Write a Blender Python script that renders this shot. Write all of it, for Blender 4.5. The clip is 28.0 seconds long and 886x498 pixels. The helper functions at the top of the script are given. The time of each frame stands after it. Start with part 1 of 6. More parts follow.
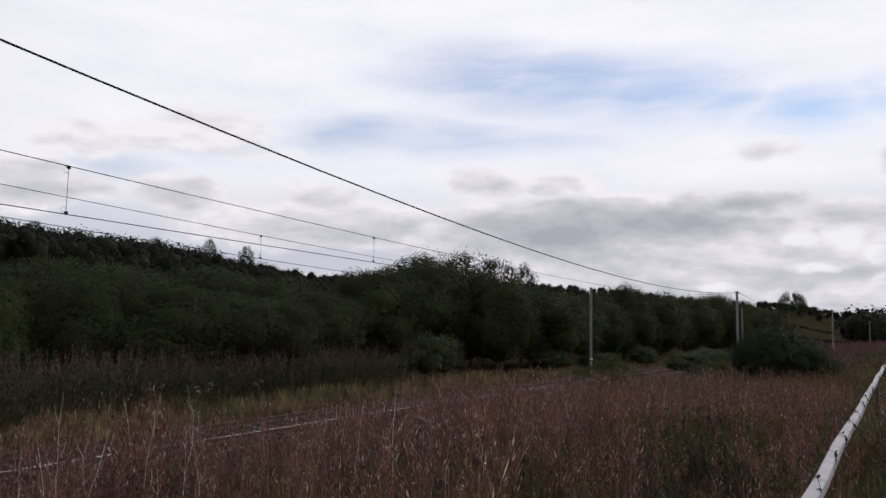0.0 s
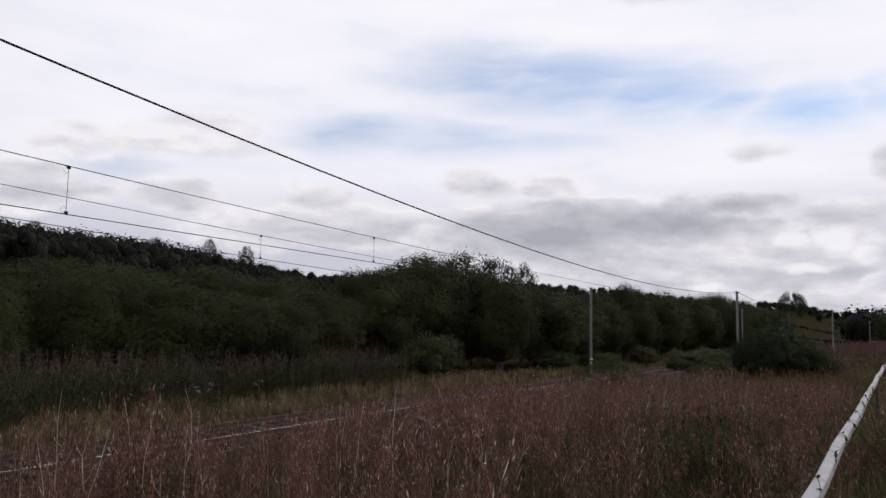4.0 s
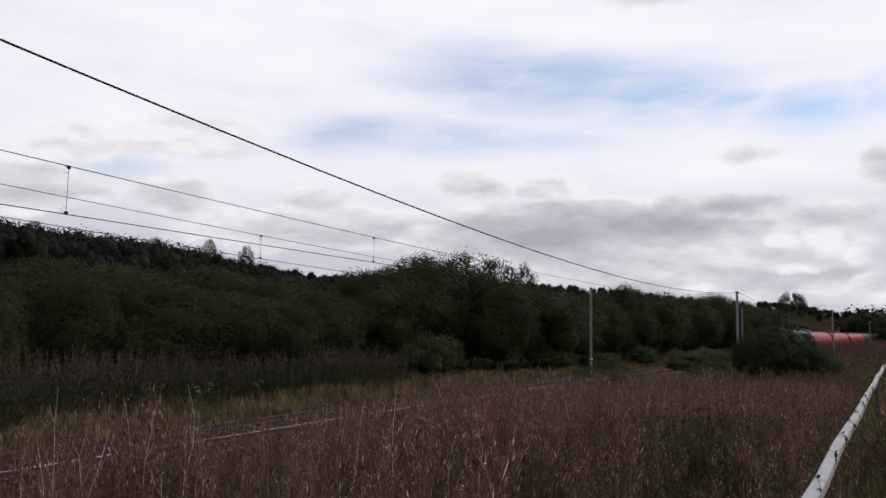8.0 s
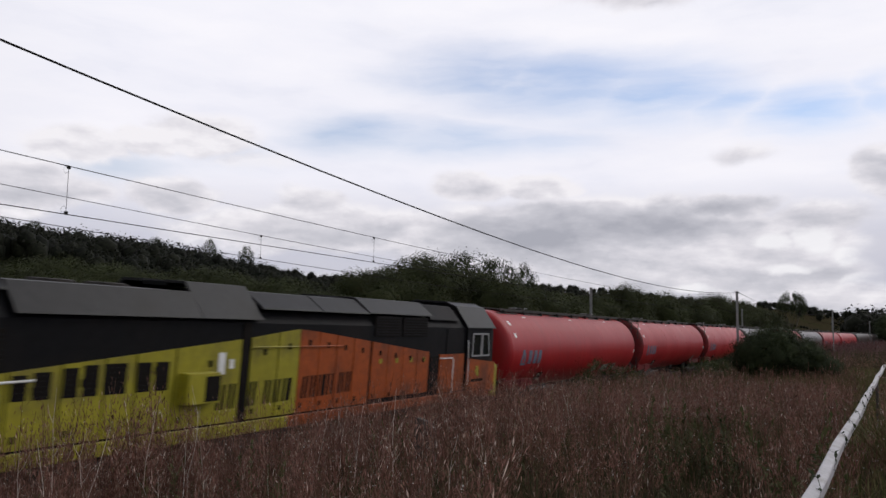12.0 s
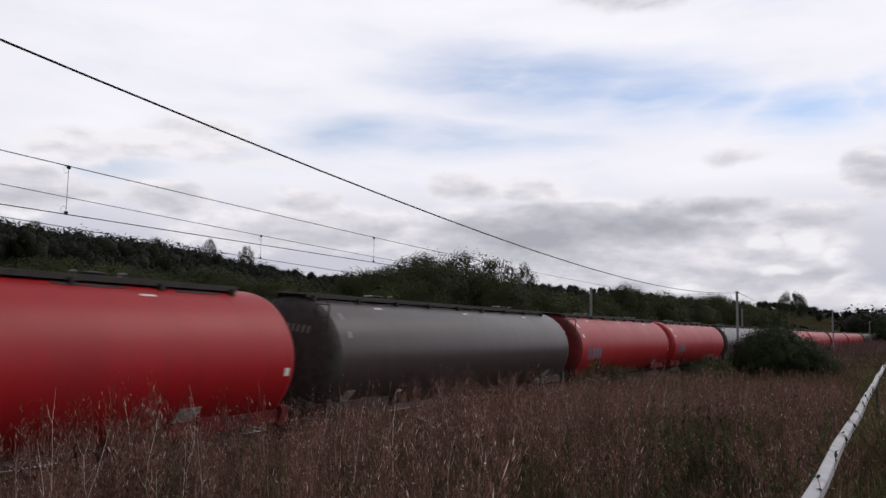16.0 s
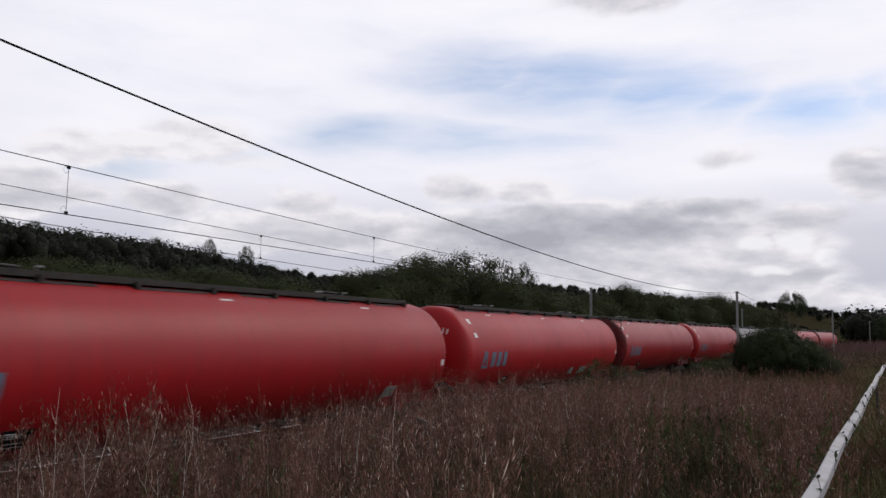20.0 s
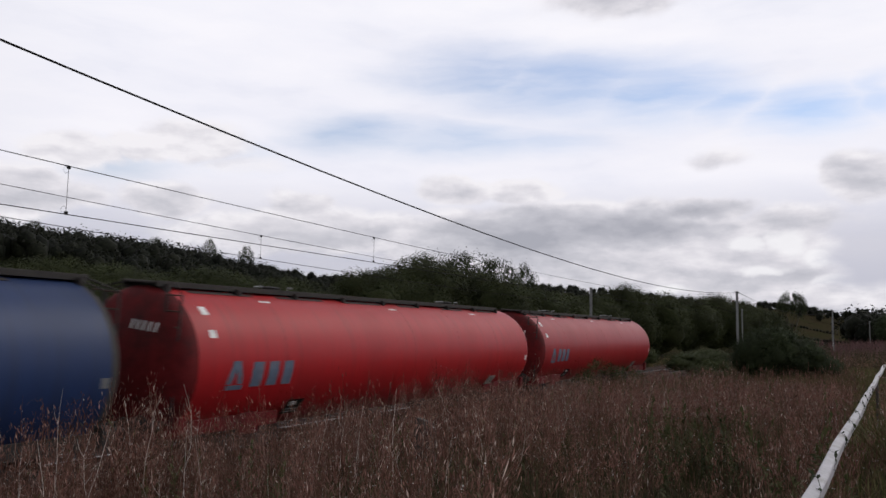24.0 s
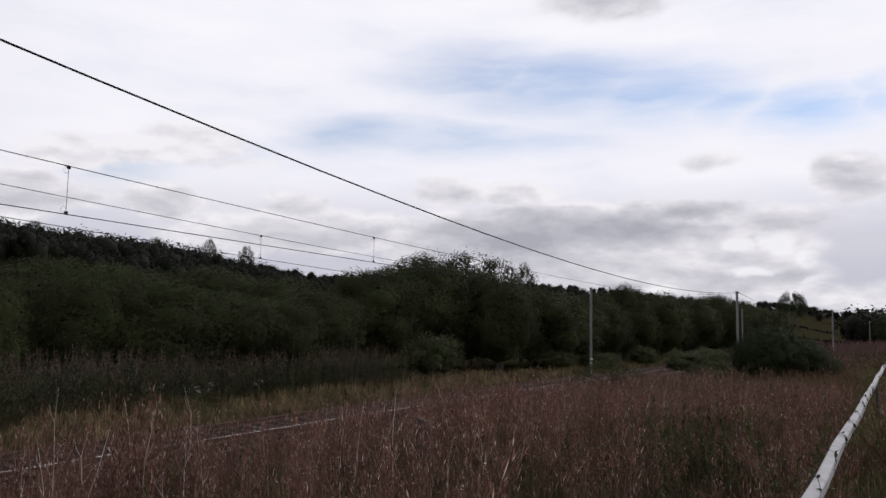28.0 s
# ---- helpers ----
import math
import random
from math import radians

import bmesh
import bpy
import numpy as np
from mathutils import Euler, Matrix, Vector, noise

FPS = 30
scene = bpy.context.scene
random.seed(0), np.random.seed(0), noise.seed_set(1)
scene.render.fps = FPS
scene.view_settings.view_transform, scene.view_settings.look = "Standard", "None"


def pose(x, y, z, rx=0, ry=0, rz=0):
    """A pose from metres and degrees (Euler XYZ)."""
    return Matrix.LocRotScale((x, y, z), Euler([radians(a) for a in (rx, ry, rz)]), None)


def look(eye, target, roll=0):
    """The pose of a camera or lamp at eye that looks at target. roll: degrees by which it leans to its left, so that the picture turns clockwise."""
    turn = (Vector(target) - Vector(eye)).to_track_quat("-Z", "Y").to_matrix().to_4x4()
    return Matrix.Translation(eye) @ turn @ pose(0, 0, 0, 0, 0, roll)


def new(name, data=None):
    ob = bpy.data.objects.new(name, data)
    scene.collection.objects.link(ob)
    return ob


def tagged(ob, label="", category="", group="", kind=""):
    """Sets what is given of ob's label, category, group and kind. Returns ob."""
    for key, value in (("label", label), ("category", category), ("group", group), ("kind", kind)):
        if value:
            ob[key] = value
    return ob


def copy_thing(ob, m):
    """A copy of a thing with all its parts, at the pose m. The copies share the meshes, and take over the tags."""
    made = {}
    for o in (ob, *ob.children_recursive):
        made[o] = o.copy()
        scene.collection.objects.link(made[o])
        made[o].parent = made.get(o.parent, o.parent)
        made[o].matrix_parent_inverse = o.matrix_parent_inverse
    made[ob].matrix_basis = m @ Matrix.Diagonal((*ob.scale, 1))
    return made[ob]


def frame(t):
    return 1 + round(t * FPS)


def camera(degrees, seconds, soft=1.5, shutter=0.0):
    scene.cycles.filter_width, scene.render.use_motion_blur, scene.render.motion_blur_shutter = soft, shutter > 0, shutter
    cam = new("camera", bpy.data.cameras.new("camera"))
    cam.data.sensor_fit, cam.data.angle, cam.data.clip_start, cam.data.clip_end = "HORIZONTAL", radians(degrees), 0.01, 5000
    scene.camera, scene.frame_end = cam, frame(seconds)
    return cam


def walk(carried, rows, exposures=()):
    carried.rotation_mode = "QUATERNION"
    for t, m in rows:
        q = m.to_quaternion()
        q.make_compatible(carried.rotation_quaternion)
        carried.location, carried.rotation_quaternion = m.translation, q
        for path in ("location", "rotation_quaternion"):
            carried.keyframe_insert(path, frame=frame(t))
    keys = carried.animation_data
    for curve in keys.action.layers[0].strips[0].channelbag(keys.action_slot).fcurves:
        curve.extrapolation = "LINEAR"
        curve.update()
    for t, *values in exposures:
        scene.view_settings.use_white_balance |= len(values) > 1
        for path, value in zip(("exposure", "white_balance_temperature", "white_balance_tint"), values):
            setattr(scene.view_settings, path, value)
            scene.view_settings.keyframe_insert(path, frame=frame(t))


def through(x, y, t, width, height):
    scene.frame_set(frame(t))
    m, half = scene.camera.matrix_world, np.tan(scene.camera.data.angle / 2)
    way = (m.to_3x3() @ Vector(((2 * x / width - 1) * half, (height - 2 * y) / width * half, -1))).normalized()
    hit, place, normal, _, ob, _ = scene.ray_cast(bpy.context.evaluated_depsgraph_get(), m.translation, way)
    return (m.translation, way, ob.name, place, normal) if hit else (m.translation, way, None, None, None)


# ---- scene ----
import functools

# A two-track railway on a gentle curve. World: near track centre passes x = 0 heading +y, rail top z = 0.
CURVE_START, CURVE_RAMP, CURVE = -17.5, 40.0, 0.0010052


def make_line():
    """Arc length, x, y and heading of the near track's centre line, stepped along it."""
    step = 0.5
    s = np.arange(-520, 760, step)
    heading = np.cumsum(np.clip((s - CURVE_START) / CURVE_RAMP, 0, 1) * CURVE) * step
    x = np.cumsum(np.sin(heading)) * step
    y = np.cumsum(np.cos(heading)) * step
    i = int(np.searchsorted(s, -30))
    return s, x - x[i], y - y[i] - 29.5, heading


LINE = make_line()


def on_line(s, lat=0.0):
    """x, y, heading at arc length s, lat metres to the right of the near track's centre."""
    x, y, h = (float(np.interp(s, LINE[0], c)) for c in LINE[1:])
    return x + lat * math.cos(h), y - lat * math.sin(h), h


def cant(s):
    """Lean of the track into the curve, in radians."""
    return radians(3.6) * min(1.0, max(0.0, (s + 60) / 45))


def at_line(s, lat=0.0, z=0.0):
    x, y, h = on_line(s, lat)
    return Matrix.Translation((x, y, z + 0.7525 * math.sin(cant(s)))) @ Matrix.Rotation(-h, 4, "Z") @ Matrix.Rotation(cant(s), 4, "Y")


def lateral(x, y):
    """Metres to the right of the near track's centre, and arc length, for arrays of places."""
    s = np.interp(y, LINE[2], LINE[0])
    h = np.interp(s, LINE[0], LINE[3])
    return (x - np.interp(s, LINE[0], LINE[1])) * np.cos(h), s


# ---- camera ----
EYE = Vector((11.658, 0.0, 2.834))
YAW, PITCH, ROLL = 0.45502, 0.1011, 0.01612
cam = camera(57.8, 28.0, 1.5, 0.14)
AIM = EYE + Vector((-math.sin(YAW) * math.cos(PITCH), math.cos(YAW) * math.cos(PITCH), math.sin(PITCH)))
CAM_POSE = look(EYE, AIM, math.degrees(ROLL))
walk(cam, [(0.0, CAM_POSE), (28.0, CAM_POSE)])
scene.view_settings.exposure = 0.0


# ---- node helpers ----
def nodes_of(tree):
    tree.nodes.clear()

    def add(kind, **values):
        n = tree.nodes.new(kind)
        for key, value in values.items():
            if key in n.inputs:
                n.inputs[key].default_value = value
            elif key == "operation":
                n.operation = value
            elif key == "noise_dimensions":
                n.noise_dimensions = value
            elif key == "interpolation_type":
                n.interpolation_type = value
            elif key == "rotation_type":
                n.rotation_type = value
            elif key == "blend_type":
                n.blend_type = value
        return n
    return add, tree.links.new


def ramp(add, *stops):
    n = add("ShaderNodeValToRGB")
    e = n.color_ramp.elements
    while len(e) < len(stops):
        e.new(0.5)
    for el, (p, c) in zip(e, stops):
        el.position = p
        el.color = (*c, 1) if len(c) == 3 else c
    return n


# ---- world: high thin overcast with blue gaps ----
def soft_patch(add, link, uv, cx, cy, rx, ry):
    """1 in the middle of an ellipse of the plane uv, falling to 0 at its rim."""
    m = add("ShaderNodeVectorMath", operation="SUBTRACT")
    m.inputs[1].default_value = (cx, cy, 0)
    link(uv, m.inputs[0])
    k = add("ShaderNodeVectorMath", operation="MULTIPLY")
    k.inputs[1].default_value = (1 / rx, 1 / ry, 0)
    link(m.outputs[0], k.inputs[0])
    d = add("ShaderNodeVectorMath", operation="LENGTH")
    link(k.outputs[0], d.inputs[0])
    r = add("ShaderNodeMapRange", interpolation_type="SMOOTHSTEP")
    for i, v in ((1, 1.0), (2, 0.0), (3, 0.0), (4, 1.0)):
        r.inputs[i].default_value = v
    link(d.outputs["Value"], r.inputs[0])
    return r.outputs[0]


def total(add, link, values, operation="ADD"):
    out = values[0]
    for v in values[1:]:
        n = add("ShaderNodeMath", operation=operation)
        link(out, n.inputs[0]), link(v, n.inputs[1])
        out = n.outputs[0]
    return out


SUN_ELEVATION, SUN_AZIMUTH = 42.0, 35.0   # azimuth in degrees from +y towards +x


# blue gaps in the veil: place and half-size in radians across and up, and how far each one clears
GAPS = ((0.051, 0.314, 0.198, 0.054, 0.86), (0.152, 0.302, 0.266, 0.060, 0.92), (0.269, 0.287, 0.165, 0.057, 1.00), (0.341, 0.273, 0.084, 0.041, 0.92),
        (0.434, 0.259, 0.112, 0.045, 1.00), (0.509, 0.265, 0.048, 0.041, 0.69), (-0.050, 0.309, 0.105, 0.036, 0.46), (-0.105, 0.239, 0.155, 0.040, 0.92),
        (-0.005, 0.235, 0.209, 0.037, 0.80), (0.123, 0.235, 0.144, 0.031, 0.46), (-0.162, 0.246, 0.081, 0.030, 0.40), (-0.391, 0.190, 0.117, 0.031, 0.57),
        (-0.270, 0.209, 0.127, 0.036, 0.34), (0.207, 0.264, 0.300, 0.036, 0.29), (1.3, 0.5, 0.5, 0.10, 0.9), (-1.4, 0.4, 0.5, 0.08, 0.9), (2.6, 0.5, 0.5, 0.08, 0.9))


def make_world():
    world = bpy.data.worlds.new("world")
    scene.world = world
    world.use_nodes = True
    add, link = nodes_of(world.node_tree)
    sky = add("ShaderNodeTexSky")
    sky.sky_type, sky.sun_disc = "NISHITA", False
    sky.sun_elevation, sky.sun_rotation = radians(SUN_ELEVATION), radians(SUN_AZIMUTH)
    sky.air_density, sky.dust_density, sky.ozone_density = 1.3, 0.2, 4.0
    blue = add("ShaderNodeVectorMath", operation="SCALE", Scale=0.125)
    tint = add("ShaderNodeVectorMath", operation="MULTIPLY")
    tint.inputs[1].default_value = (1.22, 1.0, 0.97)      # thin veil in front of the blue
    link(sky.outputs[0], tint.inputs[0])
    link(tint.outputs[0], blue.inputs[0])
    geo = add("ShaderNodeTexCoord")
    # sky plane: direction divided by its height, turned so that u runs across the view
    sep = add("ShaderNodeSeparateXYZ")
    turn = add("ShaderNodeVectorRotate", rotation_type="Z_AXIS")
    turn.inputs["Angle"].default_value = -YAW
    link(geo.outputs["Generated"], turn.inputs["Vector"])
    link(turn.outputs[0], sep.inputs[0])
    ahead = add("ShaderNodeMath", operation="ARCTAN2")
    link(sep.outputs[0], ahead.inputs[0]), link(sep.outputs[1], ahead.inputs[1])
    up = add("ShaderNodeMath", operation="ARCSINE")
    link(sep.outputs[2], up.inputs[0])
    uv = add("ShaderNodeCombineXYZ")
    link(ahead.outputs[0], uv.inputs[0]), link(up.outputs[0], uv.inputs[1])
    # wispy warp
    warp = add("ShaderNodeTexNoise", noise_dimensions="3D", Scale=5.0, Detail=6.0, Roughness=0.6)
    stretch = add("ShaderNodeVectorMath", operation="MULTIPLY")
    stretch.inputs[1].default_value = (1.0, 3.5, 1.0)
    link(uv.outputs[0], stretch.inputs[0]), link(stretch.outputs[0], warp.inputs["Vector"])
    off = add("ShaderNodeVectorMath", operation="SUBTRACT")
    off.inputs[1].default_value = (0.5, 0.5, 0.5)
    link(warp.outputs["Color"], off.inputs[0])
    amount = add("ShaderNodeVectorMath", operation="MULTIPLY")
    amount.inputs[1].default_value = (0.12, 0.035, 0.0)
    link(off.outputs[0], amount.inputs[0])
    bent = add("ShaderNodeVectorMath", operation="ADD")
    link(uv.outputs[0], bent.inputs[0]), link(amount.outputs[0], bent.inputs[1])
    gaps = []
    for cx, cy, rx, ry, k in GAPS:
        g = add("ShaderNodeMath", operation="MULTIPLY")
        g.inputs[1].default_value = k
        link(soft_patch(add, link, bent.outputs[0], cx, cy, rx, ry), g.inputs[0])
        gaps.append(g.outputs[0])
    # streaks of veil drawn across the gaps
    long = add("ShaderNodeVectorMath", operation="MULTIPLY")
    long.inputs[1].default_value = (1.0, 6.0, 1.0)
    link(bent.outputs[0], long.inputs[0])
    streak = add("ShaderNodeTexNoise", noise_dimensions="3D", Scale=6.0, Detail=6.0, Roughness=0.5)
    link(long.outputs[0], streak.inputs["Vector"])
    open_sky = add("ShaderNodeMapRange")
    for i, v in ((1, 0.34), (2, 0.58), (3, 0.62), (4, 1.0)):
        open_sky.inputs[i].default_value = v
    link(streak.outputs[0], open_sky.inputs[0])
    gap = total(add, link, [total(add, link, gaps, "MAXIMUM"), open_sky.outputs[0]], "MULTIPLY")
    # high cloud: bright veil with soft structure
    veil = add("ShaderNodeTexNoise", noise_dimensions="3D", Scale=4.0, Detail=8.0, Roughness=0.55)
    s2 = add("ShaderNodeVectorMath", operation="MULTIPLY")
    s2.inputs[1].default_value = (1.0, 4.0, 1.0)
    link(bent.outputs[0], s2.inputs[0]), link(s2.outputs[0], veil.inputs["Vector"])
    bright = ramp(add, (0.25, (0.80, 0.81, 0.91)), (0.45, (0.90, 0.895, 0.97)), (0.65, (0.955, 0.94, 0.995)))
    link(veil.outputs[0], bright.inputs[0])
    low = ramp(add, (0.0, (0.54, 0.55, 0.59)), (0.11, (0.68, 0.685, 0.725)), (0.185, (0.97, 0.97, 0.98)), (0.40, (1.0, 1.0, 1.0)), (0.62, (0.70, 0.71, 0.73)), (1.0, (0.50, 0.51, 0.53)))
    link(up.outputs[0], low.inputs[0])
    cloud = add("ShaderNodeMixRGB", blend_type="MULTIPLY")
    cloud.inputs[0].default_value = 1.0
    link(bright.outputs[0], cloud.inputs[1]), link(low.outputs[0], cloud.inputs[2])
    thin = add("ShaderNodeMath", operation="MULTIPLY")
    thin.inputs[1].default_value = 0.97
    link(gap, thin.inputs[0])
    mix = add("ShaderNodeMixRGB")
    link(thin.outputs[0], mix.inputs[0]), link(cloud.outputs[0], mix.inputs[1]), link(blue.outputs[0], mix.inputs[2])
    # the overcast is brightest round the hidden sun and dims towards the far side of the sky
    facing = add("ShaderNodeVectorMath", operation="DOT_PRODUCT")
    facing.inputs[1].default_value = (math.sin(radians(SUN_AZIMUTH)), math.cos(radians(SUN_AZIMUTH)), 0)
    link(geo.outputs["Generated"], facing.inputs[0])
    dim = add("ShaderNodeMapRange", interpolation_type="SMOOTHSTEP")
    for i, v in ((1, -0.9), (2, 0.15), (3, 0.50), (4, 1.0)):
        dim.inputs[i].default_value = v
    link(facing.outputs["Value"], dim.inputs[0])
    dimmed = add("ShaderNodeVectorMath", operation="SCALE")
    link(mix.outputs[0], dimmed.inputs[0]), link(dim.outputs[0], dimmed.inputs["Scale"])
    back = add("ShaderNodeBackground", Strength=1.0)
    link(dimmed.outputs[0], back.inputs[0])
    out = add("ShaderNodeOutputWorld")
    link(back.outputs[0], out.inputs[0])


make_world()
sun_data = bpy.data.lights.new("sun", "SUN")
sun_data.energy, sun_data.angle, sun_data.color = 0.95, radians(30), (1.0, 0.96, 0.9)
sun = new("sun", sun_data)
sun.matrix_world = look((60 * math.sin(radians(SUN_AZIMUTH)), 60 * math.cos(radians(SUN_AZIMUTH)), 60 * math.tan(radians(SUN_ELEVATION))), (0, 0, 0))


# ---- materials ----
def material(name, colour, rough=0.7, metal=0.0, vary=0.25, grain=6.0, stain=None, stain_scale=0.6, bump=0.0, bump_scale=40.0,
             island=0.0, per_object=0.0, emit=0.0, coat=0.0, stretch=(1, 1, 1), spec=0.5):
    """A painted or natural surface: base colour, varied by fine grain and by larger stains, with relief."""
    mat = bpy.data.materials.new(name)
    mat.use_nodes = True
    add, link = nodes_of(mat.node_tree)
    co = add("ShaderNodeTexCoord")
    mp = add("ShaderNodeMapping")
    mp.inputs["Scale"].default_value = stretch
    link(co.outputs["Object"], mp.inputs[0])
    fine = add("ShaderNodeTexNoise", Scale=grain, Detail=5.0, Roughness=0.6)
    link(mp.outputs[0], fine.inputs["Vector"])
    dark, light = tuple(c * (1 - vary) for c in colour), tuple(min(1, c * (1 + vary)) for c in colour)
    col = ramp(add, (0.3, dark), (0.7, light))
    link(fine.outputs[0], col.inputs[0])
    last = col.outputs[0]
    if stain:
        big = add("ShaderNodeTexNoise", Scale=stain_scale, Detail=6.0, Roughness=0.65)
        link(mp.outputs[0], big.inputs["Vector"])
        mask = ramp(add, (0.48, (0, 0, 0)), (0.68, (1, 1, 1)))
        link(big.outputs[0], mask.inputs[0])
        m = add("ShaderNodeMixRGB")
        m.inputs[2].default_value = (*stain, 1)
        link(mask.outputs[0], m.inputs[0]), link(last, m.inputs[1])
        last = m.outputs[0]
    if island or per_object:
        info = add("ShaderNodeNewGeometry") if island else add("ShaderNodeObjectInfo")
        r = add("ShaderNodeMapRange")
        r.inputs[3].default_value, r.inputs[4].default_value = 1 - (island or per_object), 1 + (island or per_object)
        link(info.outputs["Random Per Island" if island else "Random"], r.inputs[0])
        m = add("ShaderNodeVectorMath", operation="SCALE")
        link(last, m.inputs[0]), link(r.outputs[0], m.inputs["Scale"])
        last = m.outputs[0]
    b = add("ShaderNodeBsdfPrincipled", Roughness=rough, Metallic=metal)
    b.inputs["Coat Weight"].default_value = coat
    b.inputs["Coat Roughness"].default_value = 0.12
    b.inputs["Specular IOR Level"].default_value = spec
    link(last, b.inputs["Base Color"])
    if emit:
        b.inputs["Emission Color"].default_value = (1, 0.97, 0.9, 1)
        b.inputs["Emission Strength"].default_value = emit
    if bump:
        t = add("ShaderNodeTexNoise", Scale=bump_scale, Detail=4.0)
        link(mp.outputs[0], t.inputs["Vector"])
        n = add("ShaderNodeBump", Strength=bump, Distance=0.02)
        link(t.outputs[0], n.inputs["Height"]), link(n.outputs[0], b.inputs["Normal"])
    out = add("ShaderNodeOutputMaterial")
    link(b.outputs[0], out.inputs[0])
    return mat


def plant_material(name, stops, patch=None, patch_scale=0.25, through=0.25, rough=0.75, tone=0.45, tone_scale=1.7, upright=1.0):
    """Leaves and stems: each blade takes its own colour out of the stops; patches of another colour over the field; light passes through."""
    mat = bpy.data.materials.new(name)
    mat.use_nodes = True
    add, link = nodes_of(mat.node_tree)
    geo = add("ShaderNodeNewGeometry")
    col = ramp(add, *stops)
    link(geo.outputs["Random Per Island"], col.inputs[0])
    last = col.outputs[0]
    if patch:
        n = add("ShaderNodeTexNoise", Scale=patch_scale, Detail=3.0)
        link(geo.outputs["Position"], n.inputs["Vector"])
        mask = ramp(add, (0.5, (0, 0, 0)), (0.66, (1, 1, 1)))
        link(n.outputs[0], mask.inputs[0])
        m = add("ShaderNodeMixRGB")
        m.inputs[2].default_value = (*patch, 1)
        link(mask.outputs[0], m.inputs[0]), link(last, m.inputs[1])
        last = m.outputs[0]
    n = add("ShaderNodeTexNoise", Scale=tone_scale, Detail=3.0)
    tall = add("ShaderNodeVectorMath", operation="MULTIPLY")
    tall.inputs[1].default_value = (1.0, 1.0, upright)
    link(geo.outputs["Position"], tall.inputs[0]), link(tall.outputs[0], n.inputs["Vector"])
    r = add("ShaderNodeMapRange")
    for i, v in ((1, 0.3), (2, 0.7), (3, 1 - tone), (4, 1 + tone)):
        r.inputs[i].default_value = v
    link(n.outputs[0], r.inputs[0])
    m = add("ShaderNodeVectorMath", operation="SCALE")
    link(last, m.inputs[0]), link(r.outputs[0], m.inputs["Scale"])
    last = m.outputs[0]
    b = add("ShaderNodeBsdfPrincipled", Roughness=rough)
    b.inputs["Specular IOR Level"].default_value = 0.15
    link(last, b.inputs["Base Color"])
    t = add("ShaderNodeBsdfTranslucent")
    link(last, t.inputs[0])
    m = add("ShaderNodeMixShader", Fac=through)
    link(b.outputs[0], m.inputs[1]), link(t.outputs[0], m.inputs[2])
    out = add("ShaderNodeOutputMaterial")
    link(m.outputs[0], out.inputs[0])
    return mat


